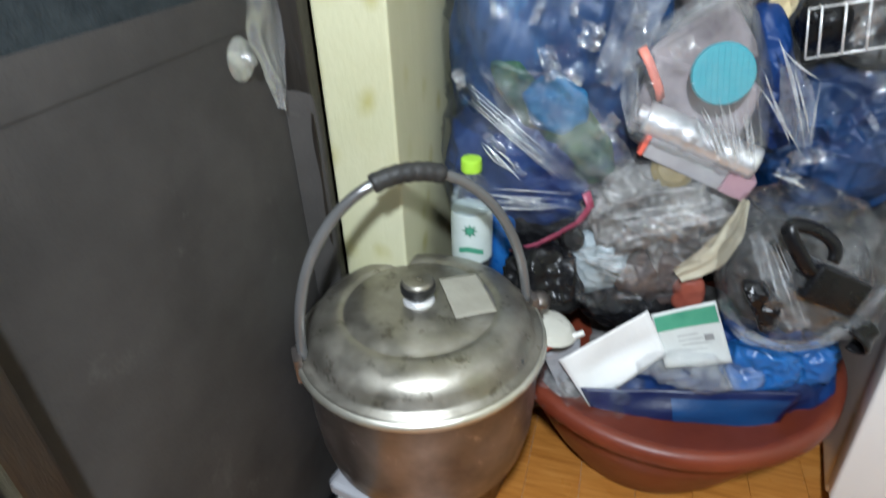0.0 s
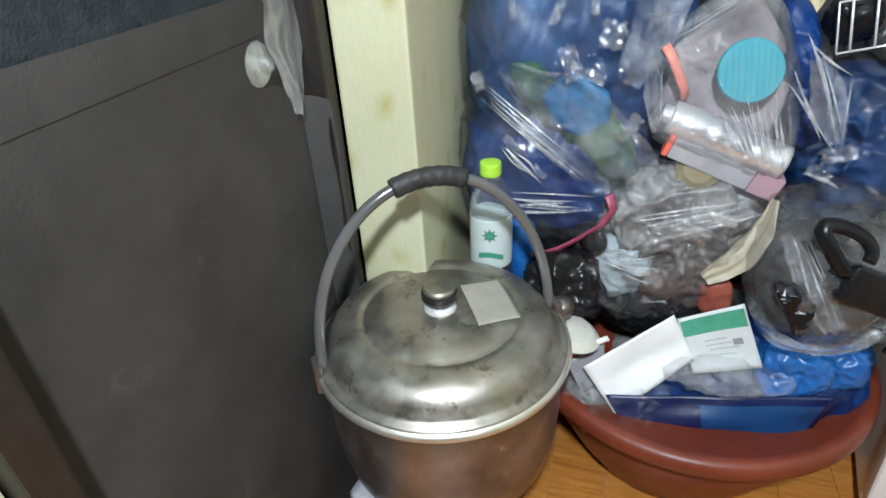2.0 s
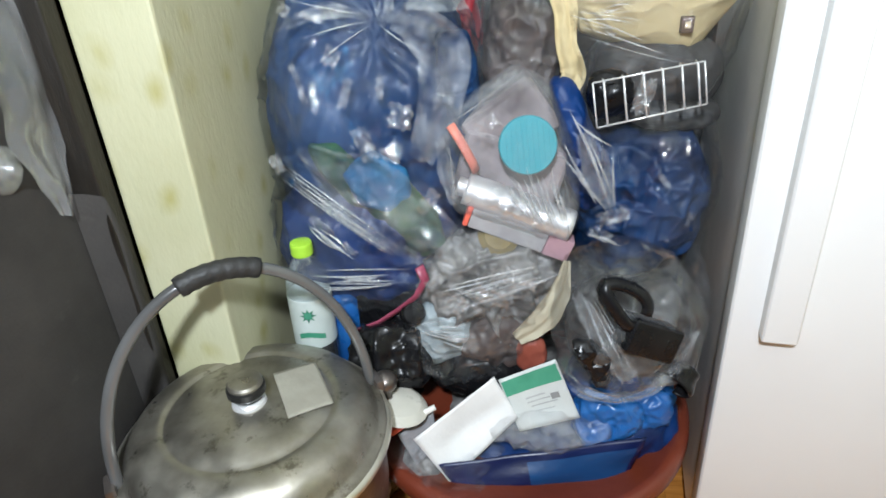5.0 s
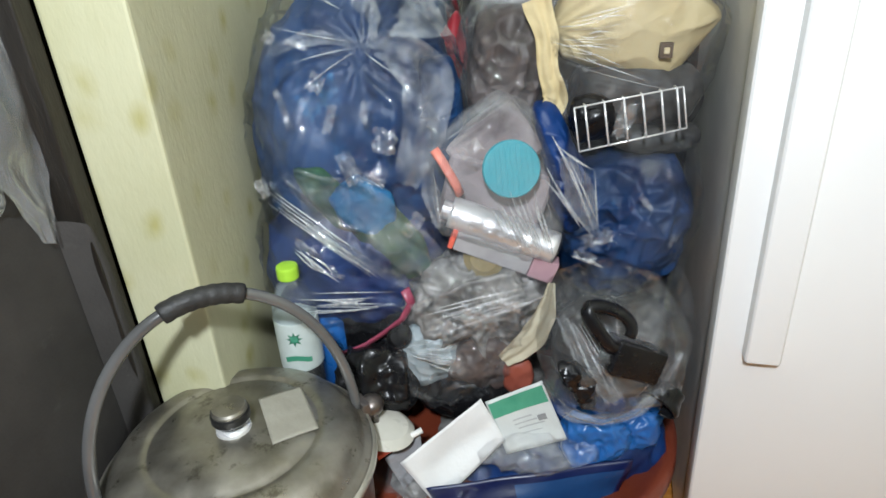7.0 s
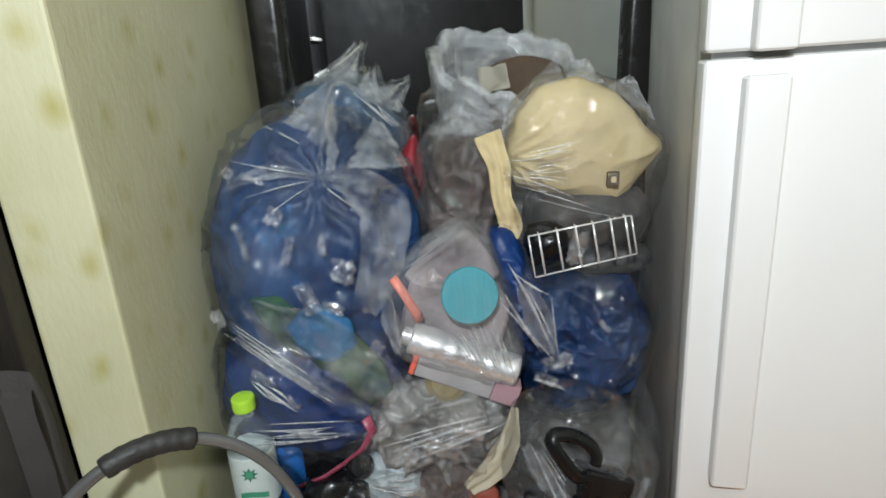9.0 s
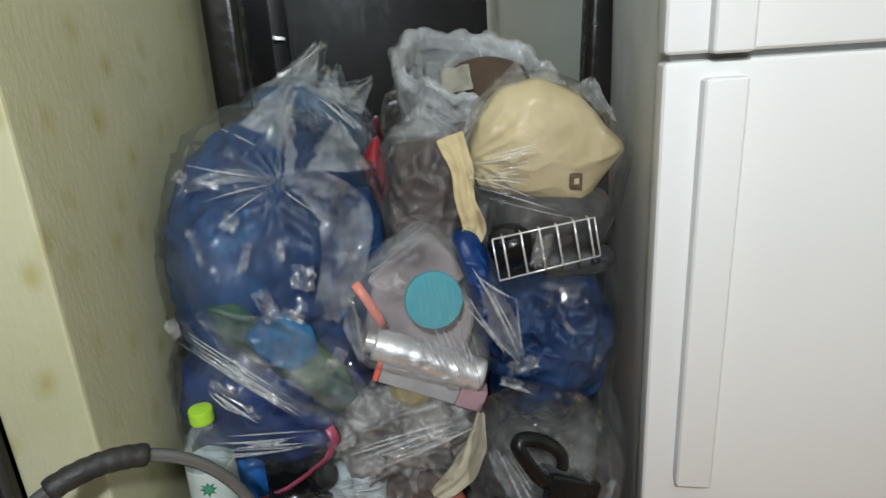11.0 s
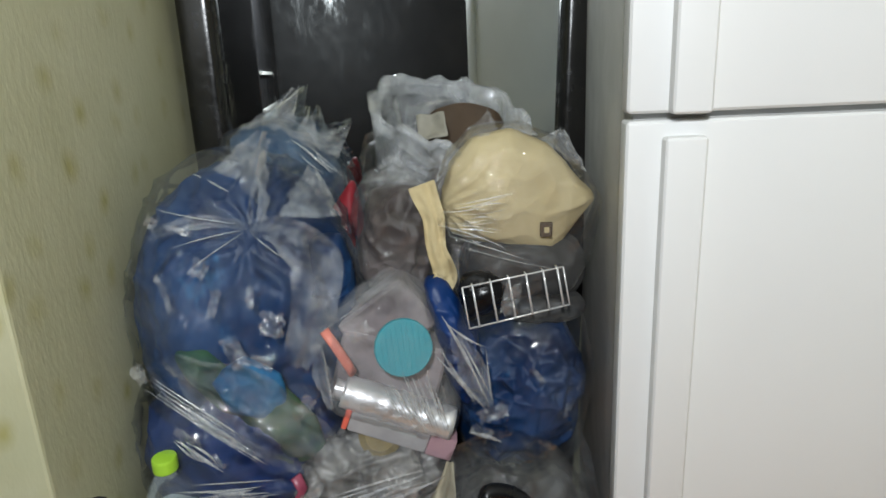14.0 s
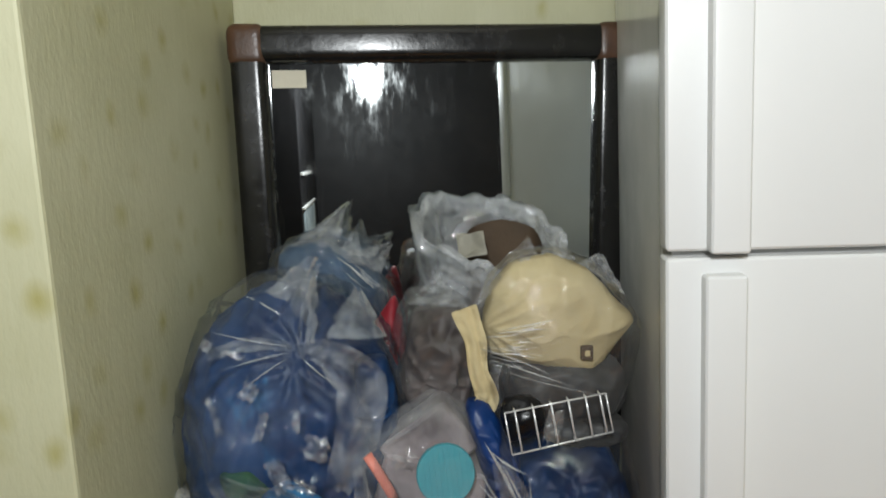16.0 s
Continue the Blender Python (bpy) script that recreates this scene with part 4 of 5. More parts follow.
behind = film_bag("knotted clear bag with petrol and red cloth",
                  pillow((-0.060, 1.145, 0.830), ((-0.185, 0.960), (-0.110, 0.985), (-0.040, 0.970), (0.020, 0.905), (0.052, 0.850), (0.060, 0.690), (-0.020, 0.680), (-0.180, 0.690), (-0.215, 0.840)), 0.088, 0.075, 65, fold=0.010, freq=12, wave=0.012, pinches=((-0.060, 0.965, 12, 0.010, 0.08),)), FILM)
for a, b, c, s in (((-0.160, 1.13, 0.955), (-0.052, 1.14, 1.032), (-0.060, 1.12, 0.955), 5), ((-0.055, 1.12, 0.955), (0.032, 1.15, 0.965), (0.015, 1.12, 0.915), 6), ((-0.070, 1.11, 0.945), (-0.030, 1.14, 0.990), (-0.010, 1.11, 0.930), 7)):
    part("gathered_mouth", ear(a, b, c, s), FILM_MILKY, behind, "torn cloudy bag mouth")
shines(behind, between((-0.060, 1.075, 0.950), (-0.040, 1.080, 0.955), (0.010, 1.07, 0.890), (0.035, 1.08, 0.880), 6, 66), 66, 0.0022)
film_bag("small cloudy bag wedged between larger bags", lump((0.078, 1.04, 0.80), (0.035, 0.04, 0.105), 67, fold=0.16, freq=14, sub=5), FILM)

# ---- open bag with brown paper ----
RX, RY = 0.206, 1.115


def open_bag(u, v):
    a = 2 * math.pi * u
    ca, sa = math.cos(a), math.sin(a)
    rim = 0.985 + 0.050 * sa - 0.018 * ca + 0.024 * noise.noise(Vector((ca * 2.6, sa * 2.6, 4))) + 0.010 * noise.noise(Vector((ca * 7, sa * 7, 8)))
    z = 0.62 + (rim - 0.62) * v
    q = Vector((ca * 0.14, sa * 0.14, z))
    k = 1.0 + 0.10 * noise.noise(Vector((ca * 3, sa * 3, z * 9))) + 0.07 * (crease(q, 7, 12) - 0.5) * (0.4 + 0.6 * v) + 0.06 * v ** 6
    return Vector((RX + 0.122 * k * ca, RY + 0.098 * k * sa, z))


open_top = empty("plastic_bag", "open cloudy plastic bag holding a brown paper sack", "bag", group="plastic bags")
part("film", sheet(open_bag, 160, 60, 0.0), FILM_MILKY, open_top)


def cuff(u, v):
    """The bag's mouth turned inwards and down."""
    a = 2 * math.pi * u
    p = open_bag(u, 1.0)
    inward = Vector((-math.cos(a), -math.sin(a), 0))
    drop = 0.026 * (1 + 0.5 * noise.noise(Vector((math.cos(a) * 3, math.sin(a) * 3, 2))))
    ruck = 0.006 * noise.noise(Vector((math.cos(a) * 9, math.sin(a) * 9, v * 3)))
    return p + inward * (0.004 + 0.011 * math.sin(math.pi * 0.5 * v) + ruck) + Vector((0, 0, 0.010 * math.sin(math.pi * v) - drop * v * v))


part("cuff", sheet(cuff, 160, 14, 0.0), FILM_MILKY, open_top, "cuff of the bag turned inwards")


def roll(u, v):
    a, b = 2 * math.pi * u, 2 * math.pi * v
    r = 0.0075 * (1 + 0.8 * noise.noise(Vector((math.cos(a) * 5, math.sin(a) * 5, 9))))
    p = open_bag(u, 1.0)
    return p + Vector((math.cos(a), math.sin(a), 0)) * r * math.cos(b) + Vector((0, 0, 1)) * r * math.sin(b)


part("rolled_edge", sheet(roll, 160, 10, 0.0), FILM_MILKY, open_top, "crinkled rolled bag edge")
for a, b, c, s in (((0.085, 1.06, 0.955), (0.078, 1.075, 0.995), (0.125, 1.06, 0.960), 21), ((0.100, 1.02, 0.900), (0.120, 1.00, 0.950), (0.190, 1.01, 0.915), 22), ((0.150, 1.00, 0.915), (0.200, 0.99, 0.945), (0.215, 1.00, 0.905), 23)):
    part("loose_fold", ear(a, b, c, s), FILM_MILKY, open_top, "crumpled cloudy film")
sack = empty("paper_sack", "brown paper sack standing inside the open bag", "sack")


def sack_wall(u, v):
    a = 2 * math.pi * u
    rr = (abs(math.cos(a)) ** 4 + abs(math.sin(a)) ** 4) ** -0.25
    z = 0.60 + 0.350 * v + (0.050 * math.sin(a) if v > 0.5 else 0)
    k = 1 + 0.05 * noise.noise(Vector((math.cos(a) * 2, math.sin(a) * 2, z * 6)))
    return Vector((RX + 0.028 + 0.068 * rr * k * math.cos(a), RY + 0.004 + 0.062 * rr * k * math.sin(a), z))


part("wall", sheet(sack_wall, 64, 16, 0.0), BROWN_PAPER, sack)
part("filling", lump((RX + 0.028, RY, 0.80), (0.060, 0.05, 0.075), 69, fold=0.2, freq=14, sub=4), BROWN_PAPER, sack, "crumpled brown paper")
part("flap", sheet(quad((0.150, 1.095, 0.985), (0.195, 1.080, 0.992), (0.200, 1.060, 0.955), (0.152, 1.070, 0.945), 0.01, 9), 12, 10, 0.0012), MASKING, sack, "folded pale paper flap")

# ---- beige cap in its bag ----
cap = empty("cloth_cap", "beige cotton cap with a small square badge in a clear bag", "cap")
CAP = ((0.180, 0.872), (0.192, 0.930), (0.225, 0.965), (0.275, 0.975), (0.330, 0.952), (0.372, 0.908), (0.402, 0.880), (0.372, 0.840), (0.345, 0.792), (0.270, 0.806), (0.192, 0.830))
part("crown", pillow((0.275, 0.925, 0.880), CAP, 0.052, 0.045, 71, soft=3, power=2.2, fold=0.004, freq=9, wave=0.010, pinches=((0.175, 0.868, 16, 0.009, 0.06), (0.400, 0.880, 8, 0.008, 0.07))), BEIGE, cap)
part("badge", box(0.313, 0.330, 0.872, 0.880, 0.834, 0.854, 0.002), BROWN_PAPER, cap, "small dark square badge")
part("badge_centre", box(0.318, 0.325, 0.8705, 0.873, 0.840, 0.848, 0.001), BEIGE, cap)
thing("cream_band", ribbon([(0.152, 0.872, 0.912), (0.166, 0.864, 0.870), (0.170, 0.860, 0.825), (0.182, 0.860, 0.790), (0.168, 0.862, 0.768)], [0.036, 0.030, 0.026, 0.034, 0.030], 3, 0.003), BEIGE, "folded cream fabric band beside the cap", "fabric")
thing("mauve_cloth", pillow((0.115, 0.945, 0.800), ((0.078, 0.895), (0.150, 0.900), (0.170, 0.840), (0.165, 0.735), (0.090, 0.725), (0.062, 0.780)), 0.060, 0.05, 73, fold=0.014, freq=16, wave=0.015), MAUVE, "dull mauve-brown cloth bundle in a clear bag", "cloth")
thing("dark_cloth", lump((0.300, 0.935, 0.775), (0.090, 0.06, 0.060), 74, fold=0.16, freq=13, sub=5), DARK_CLOTH, "dark grey cloth under the cap", "cloth")
cap_bag = film_bag("large clear bag stretched tight over a beige cap",
                   pillow((0.275, 0.915, 0.865), ((0.160, 0.865), (0.185, 0.945), (0.225, 0.985), (0.285, 0.990), (0.345, 0.965), (0.385, 0.915), (0.408, 0.880), (0.392, 0.800), (0.360, 0.735), (0.270, 0.715), (0.180, 0.745)), 0.085, 0.07, 75, soft=3, fold=0.004, freq=11, wave=0.006, pinches=((0.172, 0.868, 22, 0.006, 0.09), (0.404, 0.880, 12, 0.006, 0.08))), ((0.985, 0.985, 0.985), (0.0, 0.06), (0.172, 0.868, 0.868), 46))
for a, b, c, s in (((0.196, 0.915, 0.945), (0.246, 0.925, 1.000), (0.262, 0.915, 0.972), 11), ((0.262, 0.92, 0.975), (0.288, 0.93, 0.998), (0.318, 0.92, 0.966), 12), ((0.318, 0.92, 0.962), (0.352, 0.93, 0.972), (0.385, 0.915, 0.915), 15), ((0.170, 0.905, 0.905), (0.190, 0.910, 0.952), (0.215, 0.905, 0.945), 16)):
    part("gathered_mouth", ear(a, b, c, s), FILM_MILKY, cap_bag, "crinkled cloudy bag mouth")
shines(cap_bag, between((0.176, 0.842, 0.885), (0.180, 0.842, 0.850), (0.275, 0.828, 0.910), (0.265, 0.828, 0.835), 14, 76, 0.004, 0.5) + [((0.185, 0.838, 0.850), (0.290, 0.828, 0.815)), ((0.190, 0.838, 0.838), (0.335, 0.830, 0.800)), ((0.172, 0.850, 0.862), (0.260, 0.829, 0.832))], 77, 0.0013)
film_bag("clear bag round dull mauve cloth beside the cap", pillow((0.115, 0.940, 0.805), ((0.068, 0.910), (0.120, 0.930), (0.165, 0.905), (0.180, 0.840), (0.175, 0.725), (0.085, 0.715), (0.052, 0.780)), 0.075, 0.06, 77, fold=0.010, freq=15), FILM,
         [ear((0.070, 0.93, 0.905), (0.115, 0.93, 0.945), (0.165, 0.92, 0.900), 31)])

# wire rack
rack = empty("wire_rack", "small chromed wire rack inside the clear bag", "rack")
ra, rb, rc, rd = Vector((0.200, 0.812, 0.787)), Vector((0.331, 0.814, 0.810)), Vector((0.340, 0.808, 0.760)), Vector((0.209, 0.806, 0.732))
rear = Vector((0, 0.010, 0.0))
for p, q in ((ra, rb), (rb, rc), (rc, rd), (rd, ra)):
    part("frame_wire", tube([p, p.lerp(q, 0.5), q], 0.0012, 8), CHROME, rack)
for k, f in enumerate((0.10, 0.28, 0.46, 0.63, 0.80, 0.94)):
    top, low = ra.lerp(rb, f), rd.lerp(rc, f)
    part("bar", tube([top + rear, top, low, low + rear], 0.0015, 8), CHROME, rack)
thing("black_scrap", lump((0.225, 0.845, 0.765), (0.026, 0.018, 0.030), 76, fold=0.3, freq=22, sub=4), BLACK_PLASTIC, "black plastic scrap behind the wire rack", "scrap")
part("crumpled_patch", patch((0.262, 0.806, 0.772), 0.022, 0.044, 10, 260), FILM_CRISP, cap_bag, "glinting crumple in the film")


# ---- bag with the teal lid and the tube ----
def slant(bm, centre, deg):
    """Turn a shape in the plane that faces the room."""
    c = Vector(centre)
    bm.transform(Matrix.Translation(c) @ Matrix.Rotation(radians(deg), 4, "Y") @ Matrix.Translation(-c))
    return bm


bm = box(-0.078, 0.070, -0.035, 0.035, -0.058, 0.050, 0.012, 3)
slant(bm, (0, 0, 0), 15)
bm.transform(Matrix.Translation((0.104, 0.866, 0.656)))
thing("clear_carton", bm, PALE_MAUVE, "pale mauve packing carton inside a clear bag", "carton")
bm = box(-0.056, 0.058, -0.03, 0.03, -0.045, 0.040, 0.012, 3)
slant(bm, (0, 0, 0), -36)
bm.transform(Matrix.Translation((0.098, 0.868, 0.728)))
thing("clear_carton", bm, PALE_MAUVE, "tilted pale carton behind the teal lid", "carton")
lidm = pose(0.122, 0.800, 0.712, 90 - 16, 0, 6)
teal = empty("teal_lid", "round teal plastic lid showing through clear film", "lid")
part("disc", lathe([(0.035, -0.006), (0.038, -0.004), (0.038, 0.003), (0.0365, 0.005), (0.002, 0.0055)], 48, (0, 0, 0), lidm), TEAL, teal)
for k in range(9):
    xx = -0.028 + 0.007 * k
    hh = math.sqrt(0.033 ** 2 - xx * xx)
    bm = box(xx - 0.0008, xx + 0.0008, -hh, hh, 0.005, 0.0059, 0.0003, 1)
    bm.transform(lidm @ pose(0, 0, 0, 0, 0, 5))
    part("rib", bm, TEAL, teal)
foil = empty("foil_tube", "shiny metal tube with a coral cap in a clear bag", "tube")
ta, tb = Vector((0.040, 0.806, 0.650)), Vector((0.184, 0.796, 0.598))
part("barrel", tube([ta.lerp(tb, k / 30) for k in range(31)], lambda q: 0.0225 * (1 + 0.10 * noise.noise(Vector((q * 14, 3, 1)))), 24, flat=0.85), ALU, foil)
part("cap", tube([ta + (ta - tb).normalized() * 0.012, ta], 0.013, 20), ALU, foil)
carton = empty("white_carton", "long white carton with a pink end and grey print", "carton")
ca, cb = Vector((0.040, 0.806, 0.616)), Vector((0.190, 0.798, 0.560))
dirn = (cb - ca).normalized()


def carton_box(s0, s1, grow=0.0):
    bm = box(s0, s1, -0.014 - grow, 0.014 + grow, -0.016 - grow, 0.016 + grow, 0.003, 2)
    bm.transform(Matrix.Translation(ca) @ Vector((1, 0, 0)).rotation_difference(dirn).to_matrix().to_4x4())
    return bm


part("box", carton_box(0.008, 0.118), CARTON_GREY, carton)
part("end", carton_box(0.118, 0.155, 0.0005), PINK_PALE, carton, "pale pink end")
part("red_corner", carton_box(0.000, 0.008, 0.0004), CORAL, carton, "coral red end")
bm = box(0.02, 0.10, -0.0148, -0.0140, 0.004, 0.012, 0.0)
bm.transform(Matrix.Translation(ca) @ Vector((1, 0, 0)).rotation_difference(dirn).to_matrix().to_4x4())
part("print_bar", bm, INK_PALE, carton)
thing("coral_strip", tube([(0.022, 0.800, 0.740), (0.034, 0.796, 0.722), (0.050, 0.798, 0.690), (0.054, 0.804, 0.676)], 0.0068, 12, flat=0.6), CORAL_FILM, "coral red plastic strip in a clear bag", "strip")
KB3 = (0.186, 0.775, 0.566)
TEALBAG = ((0.004, 0.728), (0.050, 0.770), (0.104, 0.806), (0.150, 0.785), (0.188, 0.700), (0.200, 0.615), (0.188, 0.545), (0.110, 0.570), (0.020, 0.612))
teal_bag = film_bag("tightly stretched clear bag round a teal lid and tubes",
                    pillow((0.104, 0.845, 0.680), TEALBAG, 0.068, 0.05, 83, soft=2, power=3.2, fold=0.003, freq=12, wave=0.004, pinches=((0.188, 0.560, 20, 0.005, 0.09),)), ((0.985, 0.98, 0.985), (0.03, 0.20), KB3, 60))
shines(teal_bag, between((0.088, 0.776, 0.676), (0.160, 0.776, 0.700), (0.135, 0.768, 0.606), (0.186, 0.768, 0.590), 24, 84, 0.004, 0.3) + [((0.012, 0.800, 0.735), (0.100, 0.790, 0.800)), ((0.020, 0.790, 0.720), (0.028, 0.788, 0.630))], 85, 0.0013)
part("loose_fold", ribbon([(0.008, 0.806, 0.722), (0.016, 0.796, 0.680), (0.026, 0.794, 0.630)], [0.010, 0.026, 0.012], 17, 0.004), FILM_HAZE, teal_bag, "cloudy loose edge of film")
part("loose_fold", ribbon([(0.030, 0.806, 0.752), (0.070, 0.800, 0.778), (0.110, 0.806, 0.800)], [0.008, 0.022, 0.010], 18, 0.004), FILM_HAZE, teal_bag, "cloudy loose edge of film")
for k, (c, w, h, t) in enumerate((((0.090, 0.776, 0.640), 0.050, 0.016, 20), ((0.145, 0.772, 0.612), 0.034, 0.016, 20), ((0.070, 0.782, 0.745), 0.030, 0.020, -35))):
    part("crumpled_patch", patch(c, w, h, t, 270 + k), FILM_CRISP, teal_bag, "glinting crumple in the film")

# ---- right blue bag ----
thing("blue_sack", pillow((0.292, 0.905, 0.610), ((0.215, 0.690), (0.270, 0.712), (0.350, 0.715), (0.385, 0.640), (0.372, 0.530), (0.300, 0.478), (0.215, 0.500), (0.190, 0.600)), 0.085, 0.07, 93, fold=0.014, freq=15, wave=0.02), BLUE_CLOTH, "crumpled deep blue plastic sack inside a clear bag", "sack")
thing("blue_sack", pillow((0.196, 0.868, 0.690), ((0.150, 0.782), (0.182, 0.782), (0.222, 0.700), (0.240, 0.610), (0.205, 0.585), (0.180, 0.640)), 0.045, 0.03, 92, soft=2, fold=0.010, freq=18), NAVY, "navy fold of plastic beside the teal lid", "sack")
thing("grey_scrap", lump((0.325, 0.895, 0.728), (0.058, 0.04, 0.020), 94, fold=0.2, freq=16, sub=5), DARK_CLOTH, "crumpled dark grey scrap above the blue sack", "scrap")
blue_bag = film_bag("clear bag full of blue plastic against the fridge",
                    pillow((0.285, 0.895, 0.610), ((0.160, 0.770), (0.215, 0.740), (0.290, 0.745), (0.370, 0.740), (0.400, 0.640), (0.385, 0.500), (0.310, 0.440), (0.215, 0.470), (0.185, 0.580)), 0.095, 0.08, 95, fold=0.007, freq=13, wave=0.008, pinches=((0.190, 0.570, 16, 0.006, 0.10),)), ((0.95, 0.97, 0.99), (0.0, 0.05), (0.190, 0.79, 0.56), 56))
shines(blue_bag, [((0.172, 0.792, 0.758), (0.232, 0.786, 0.630)), ((0.176, 0.792, 0.752), (0.222, 0.786, 0.655)), ((0.168, 0.792, 0.715), (0.230, 0.786, 0.622)), ((0.180, 0.792, 0.745), (0.228, 0.790, 0.712)), ((0.228, 0.790, 0.712), (0.236, 0.786, 0.635)), ((0.165, 0.792, 0.700), (0.215, 0.786, 0.632)), ((0.196, 0.790, 0.725), (0.236, 0.786, 0.640)), ((0.205, 0.786, 0.590), (0.250, 0.786, 0.572))], 96, 0.0030)
part("loose_fold", ribbon([(0.190, 0.792, 0.730), (0.212, 0.788, 0.680), (0.232, 0.785, 0.630)], [0.020, 0.040, 0.010], 14, 0.004), FILM_HAZE, blue_bag, "cloudy loose fold of film")
for k, (c, w, h, t) in enumerate((((0.238, 0.790, 0.618), 0.040, 0.022, -20), ((0.222, 0.786, 0.592), 0.030, 0.016, 30), ((0.300, 0.803, 0.662), 0.030, 0.008, 50), ((0.345, 0.815, 0.600), 0.010, 0.024, 20))):
    part("crumpled_patch", patch(c, w, h, t, 240 + k), FILM_CRISP, blue_bag, "glinting crumple in the film")

# ---- lower clear bags ----
thing("grey_jumble", lump((0.070, 0.835, 0.480), (0.105, 0.062, 0.095), 101, fold=0.30, freq=20, sub=6), GREY_JUMBLE, "grey plastic scraps in a clear bag", "scraps")
thing("grey_bulb", pillow((0.000, 0.795, 0.420), ((-0.050, 0.440), (-0.020, 0.475), (0.030, 0.470), (0.050, 0.430), (0.030, 0.380), (-0.020, 0.365), (-0.052, 0.395)), 0.030, 0.02, 103, fold=0.006, freq=16), GREY_BLUE, "pale grey-blue plastic tub in a clear bag", "plastic")
thing("bottle_stopper", lathe([(0.014, -0.010), (0.018, -0.008), (0.0185, 0.006), (0.015, 0.011), (0.004, 0.012)], 28, (0, 0, 0), pose(-0.040, 0.770, 0.468, 60, 0, 25)), BLACK_PLASTIC, "small black plastic stopper", "stopper")
thing("yellow_dish", lathe([(0.026, 0), (0.03, 0.004), (0.02, 0.012), (0.003, 0.014)], 28, (0, 0, 0), pose(0.086, 0.806, 0.580, 70, 0, 0)), YELLOW, "small dull yellow dish behind film", "dish")
thing("cream_cloth", ribbon([(0.178, 0.766, 0.560), (0.168, 0.758, 0.510), (0.148, 0.752, 0.472), (0.112, 0.750, 0.440)], [0.010, 0.030, 0.040, 0.022], 7, 0.002), CREAM, "cream cloth strip hanging in the clear bag", "cloth")
thing("orange_piece", lump((0.136, 0.775, 0.398), (0.022, 0.016, 0.030), 105, power=3, fold=0.2, freq=24, sub=4), SOLE_RED, "orange-red plastic piece in the heap", "piece")
thing("brown_scrap", lump((0.080, 0.790, 0.410), (0.050, 0.025, 0.040), 106, fold=0.3, freq=20, sub=5), MAUVE, "dull brown crumpled scrap in a clear bag", "scrap")
scrap_bag = film_bag("crinkled clear bag of grey scraps knotted at one side",
                     pillow((0.062, 0.825, 0.460), ((0.030, 0.592), (0.105, 0.590), (0.180, 0.562), (0.165, 0.470), (0.130, 0.385), (0.010, 0.318), (-0.060, 0.350), (-0.074, 0.440), (-0.030, 0.530)), 0.085, 0.06, 107, soft=3, fold=0.012, freq=18, wave=0.012, pinches=((0.178, 0.560, 20, 0.008, 0.10), (-0.035, 0.460, 14, 0.005, 0.06))), ((0.985, 0.985, 0.985), (0.0, 0.10), (0.176, 0.768, 0.560), 50))
shines(scrap_bag, between((0.172, 0.752, 0.566), (0.172, 0.752, 0.545), (-0.010, 0.745, 0.520), (0.000, 0.742, 0.480), 12, 108, 0.004, 0.45) + between((-0.030, 0.745, 0.462), (-0.030, 0.745, 0.448), (0.060, 0.738, 0.490), (0.060, 0.738, 0.420), 12, 109, 0.004, 0.4), 110, 0.0013)
for k, (c, w, h, t) in enumerate((((0.080, 0.738, 0.520), 0.050, 0.024, 20), ((0.030, 0.740, 0.505), 0.030, 0.030, 40), ((0.045, 0.738, 0.440), 0.024, 0.030, -20), ((0.115, 0.742, 0.540), 0.040, 0.016, 10), ((0.000, 0.744, 0.540), 0.030, 0.012, -30))):
    part("crumpled_patch", patch(c, w, h, t, 250 + k), FILM_CRISP, scrap_bag, "glinting crumple in the film")


def black_shell(centre, r, seed, rot, arc=4.4):
    def fn(u, v):
        a = arc * u
        z = (v - 0.5) * r * 1.1 * (1 + 0.35 * noise.noise(Vector((u * 4, seed, 0))))
        k = r * (1 + 0.25 * noise.noise(Vector((u * 3, v * 2, seed))))
        return Vector((k * math.cos(a), k * math.sin(a) * 0.7, z))
    bm = sheet(fn, 28, 10, 0.0025)
    bm.transform(pose(*centre, *rot))
    return bm


thing("black_shell", pillow((0.208, 0.690, 0.447), ((0.180, 0.480), (0.205, 0.484), (0.232, 0.455), (0.236, 0.415), (0.218, 0.405), (0.205, 0.438)), 0.012, 0.01, 3, soft=2, fold=0.006, freq=30), BLACK_PLASTIC, "broken piece of glossy black plastic in the bag", "plastic", "black plastic pieces")
thing("black_shell", black_shell((0.322, 0.695, 0.425), 0.026, 6, (70, -20, 150)), BLACK_PLASTIC, "broken piece of glossy black plastic in the bag", "plastic", "black plastic pieces")
loop = [Vector((0.244 + 0.026 * math.cos(a) + 0.006 * math.sin(2 * a), 0.690 + 0.010 * math.sin(a), 0.540 + 0.022 * math.sin(a) - 0.55 * 0.026 * math.cos(a))) for a in [2 * math.pi * k / 36 for k in range(35)]]
thing("black_hook", tube(loop, 0.0098, 12, flat=0.7), BLACK_PLASTIC, "glossy black plastic hook loop in the bag", "hook")
bm = box(-0.038, 0.036, -0.02, 0.02, -0.022, 0.024, 0.006, 3)
bm.transform(pose(0.278, 0.694, 0.488, -12, 24, 12))
thing("black_case", bm, BLACK_PLASTIC, "small glossy black plastic case in the bag", "case")
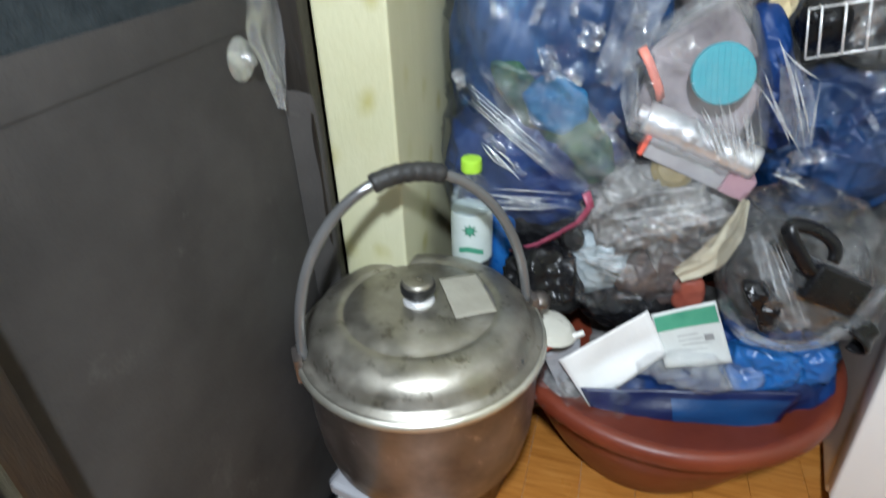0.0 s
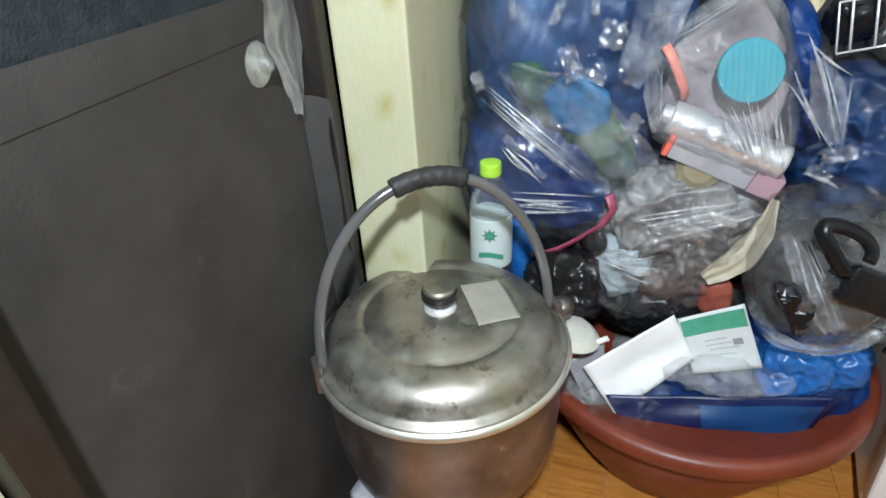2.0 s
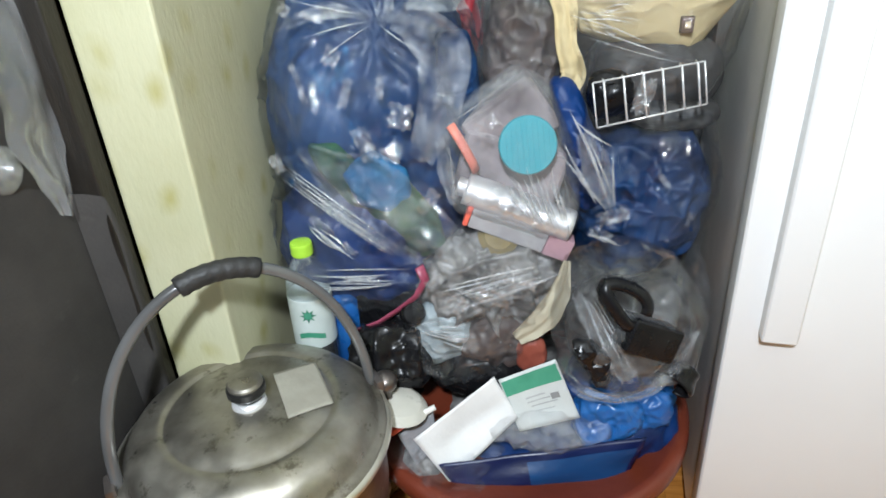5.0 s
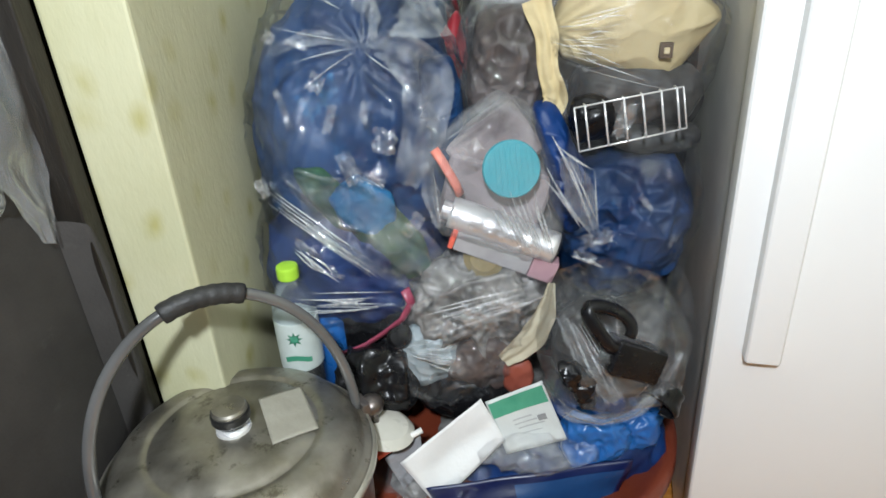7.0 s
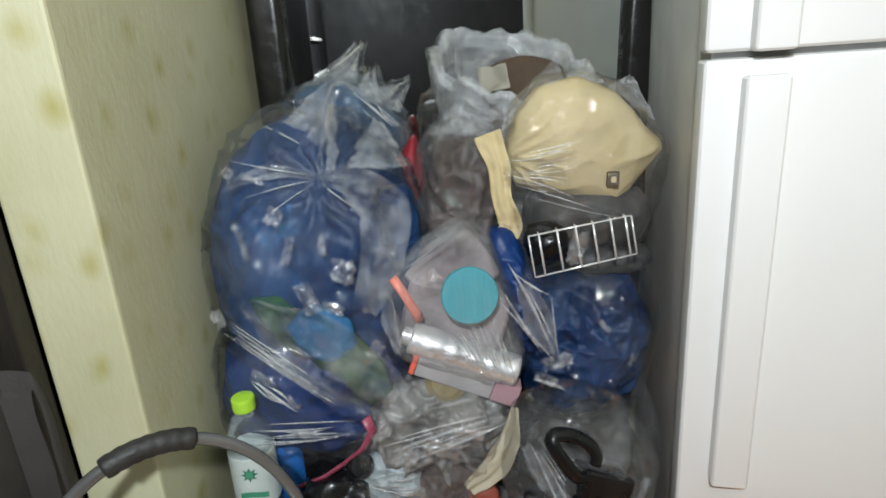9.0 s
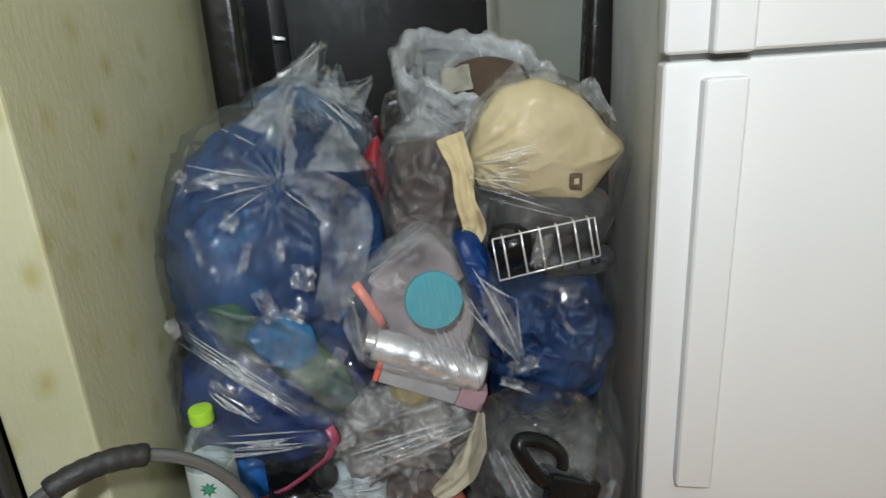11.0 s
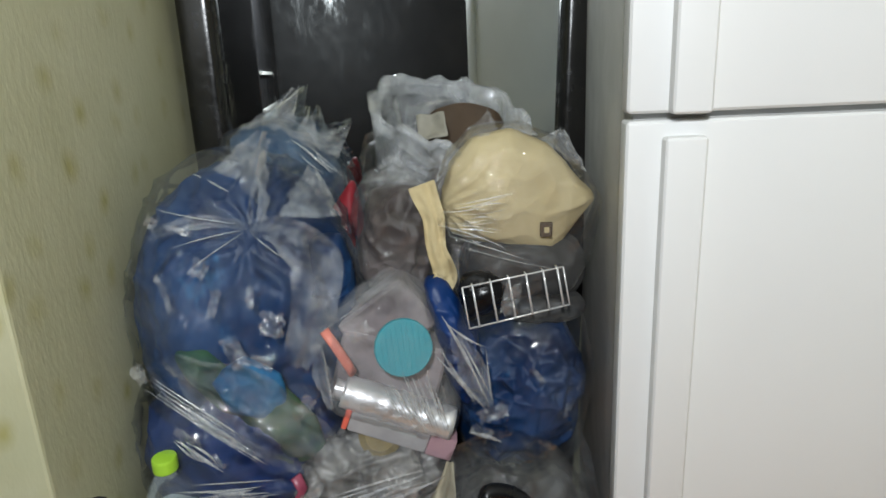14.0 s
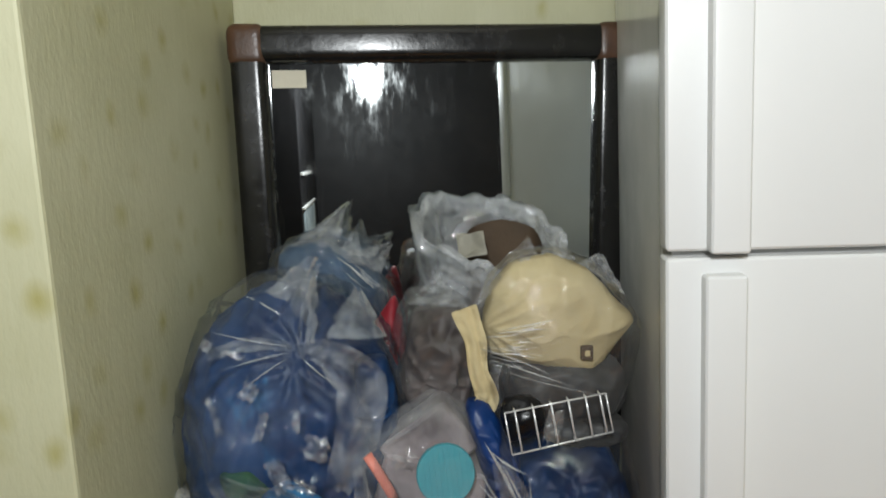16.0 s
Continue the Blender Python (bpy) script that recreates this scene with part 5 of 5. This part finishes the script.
thing("black_heap", lump((0.280, 0.810, 0.425), (0.080, 0.050, 0.085), 109, fold=0.25, freq=15, sub=5), DARK_CLOTH, "dark scraps behind the black pieces", "scraps")
black_bag = film_bag("loose clear bag holding broken black plastic",
                     pillow((0.265, 0.770, 0.460), ((0.176, 0.562), (0.250, 0.590), (0.330, 0.560), (0.366, 0.490), (0.356, 0.385), (0.270, 0.362), (0.180, 0.392), (0.160, 0.480)), 0.085, 0.06, 111, soft=4, fold=0.010, freq=14, wave=0.012, pinches=((0.180, 0.560, 18, 0.007, 0.09),)), ((0.985, 0.985, 0.985), (0.0, 0.08), (0.180, 0.765, 0.56), 46))
part("rolled_edge", ribbon([(0.166, 0.705, 0.440), (0.200, 0.685, 0.405), (0.260, 0.676, 0.402), (0.310, 0.682, 0.440), (0.340, 0.700, 0.495)], [0.012, 0.020, 0.022, 0.016, 0.008], 15, 0.005), FILM_HAZE, black_bag, "crumpled thick edge of film")
part("loose_fold", ribbon([(0.186, 0.715, 0.540), (0.225, 0.692, 0.480), (0.262, 0.682, 0.425)], [0.014, 0.038, 0.022], 16, 0.005), FILM_HAZE, black_bag, "cloudy loose fold of film")
shines(black_bag, between((0.180, 0.722, 0.555), (0.195, 0.722, 0.560), (0.225, 0.680, 0.415), (0.285, 0.682, 0.420), 10, 112, 0.004, 0.4) + [((0.275, 0.682, 0.420), (0.318, 0.690, 0.478)), ((0.330, 0.695, 0.400), (0.345, 0.702, 0.450))], 113, 0.0016)
film_bag("clear bag squeezed between the heap and the fridge", lump((0.372, 0.90, 0.40), (0.032, 0.10, 0.12), 113, fold=0.16, freq=12, sub=5), FILM)

# ---- clear plastic strip and suction cup on the door ----
hang = empty("plastic_strip", "torn clear plastic strip with a suction cup on the door", "plastic")


def strip(u, v):
    w = 0.070 * (1 - 0.75 * max(0, v - 0.75) / 0.25)
    return Vector((-0.386 + 0.006 * noise.noise(Vector((u * 4, v * 6, 2))), 0.606 + (u - 0.5) * w + 0.006 * noise.noise(Vector((v * 9, u, 1))), 1.02 - 0.315 * v - 0.01 * u))


part("film", sheet(strip, 12, 44, 0.0), FILM_DOOR, hang)
part("cup", lathe([(0.024, 0.0), (0.021, 0.003), (0.010, 0.008), (0.006, 0.016), (0.002, 0.0165)], 28, (0, 0, 0), pose(-0.3955, 0.560, 0.770, 0, 90, 0)), FILM_CRISP, hang, "clear suction cup")
part("peeled_edge", sheet(lambda u, v: Vector((-0.3945 + 0.033 * min(1, 1.6 * u), 0.628 + 0.024 * u * (0.75 + 0.25 * math.sin(7 * v) + 0.4 * noise.noise(Vector((0, v * 6, 3)))), 0.716 - 0.02 * u * u - 0.66 * v)), 10, 60, 0.0), PANEL, hang, "dusty edge of film lapping over the jamb")

# ---- floor boards, last ----
floor_ob = bpy.data.objects["floor"]
board_meshes = {}
x = -0.46
for i in range(20):
    for j, (ya, yb) in enumerate(((-1.4, -0.55), (-0.55, 0.35), (0.35, 1.285))):
        sh = 0.28 * ((i * 7) % 3 - 1)
        ya2, yb2 = max(-1.4, ya + (sh if j else 0)), min(1.285, yb + (sh if j < 2 else 0))
        key = (round(yb2 - ya2, 3))
        if key not in board_meshes:
            bm = box(0, 0.0955, 0, yb2 - ya2 - 0.0006, -0.008, 0.0, 0.0006, 1)
            me = bpy.data.meshes.new("board")
            bm.to_mesh(me)
            bm.free()
            me.materials.append(FLOOR)
            board_meshes[key] = me
        b = new("board", board_meshes[key])
        b.location = (x + i * 0.096, ya2, 0.0)
        b.parent = floor_ob
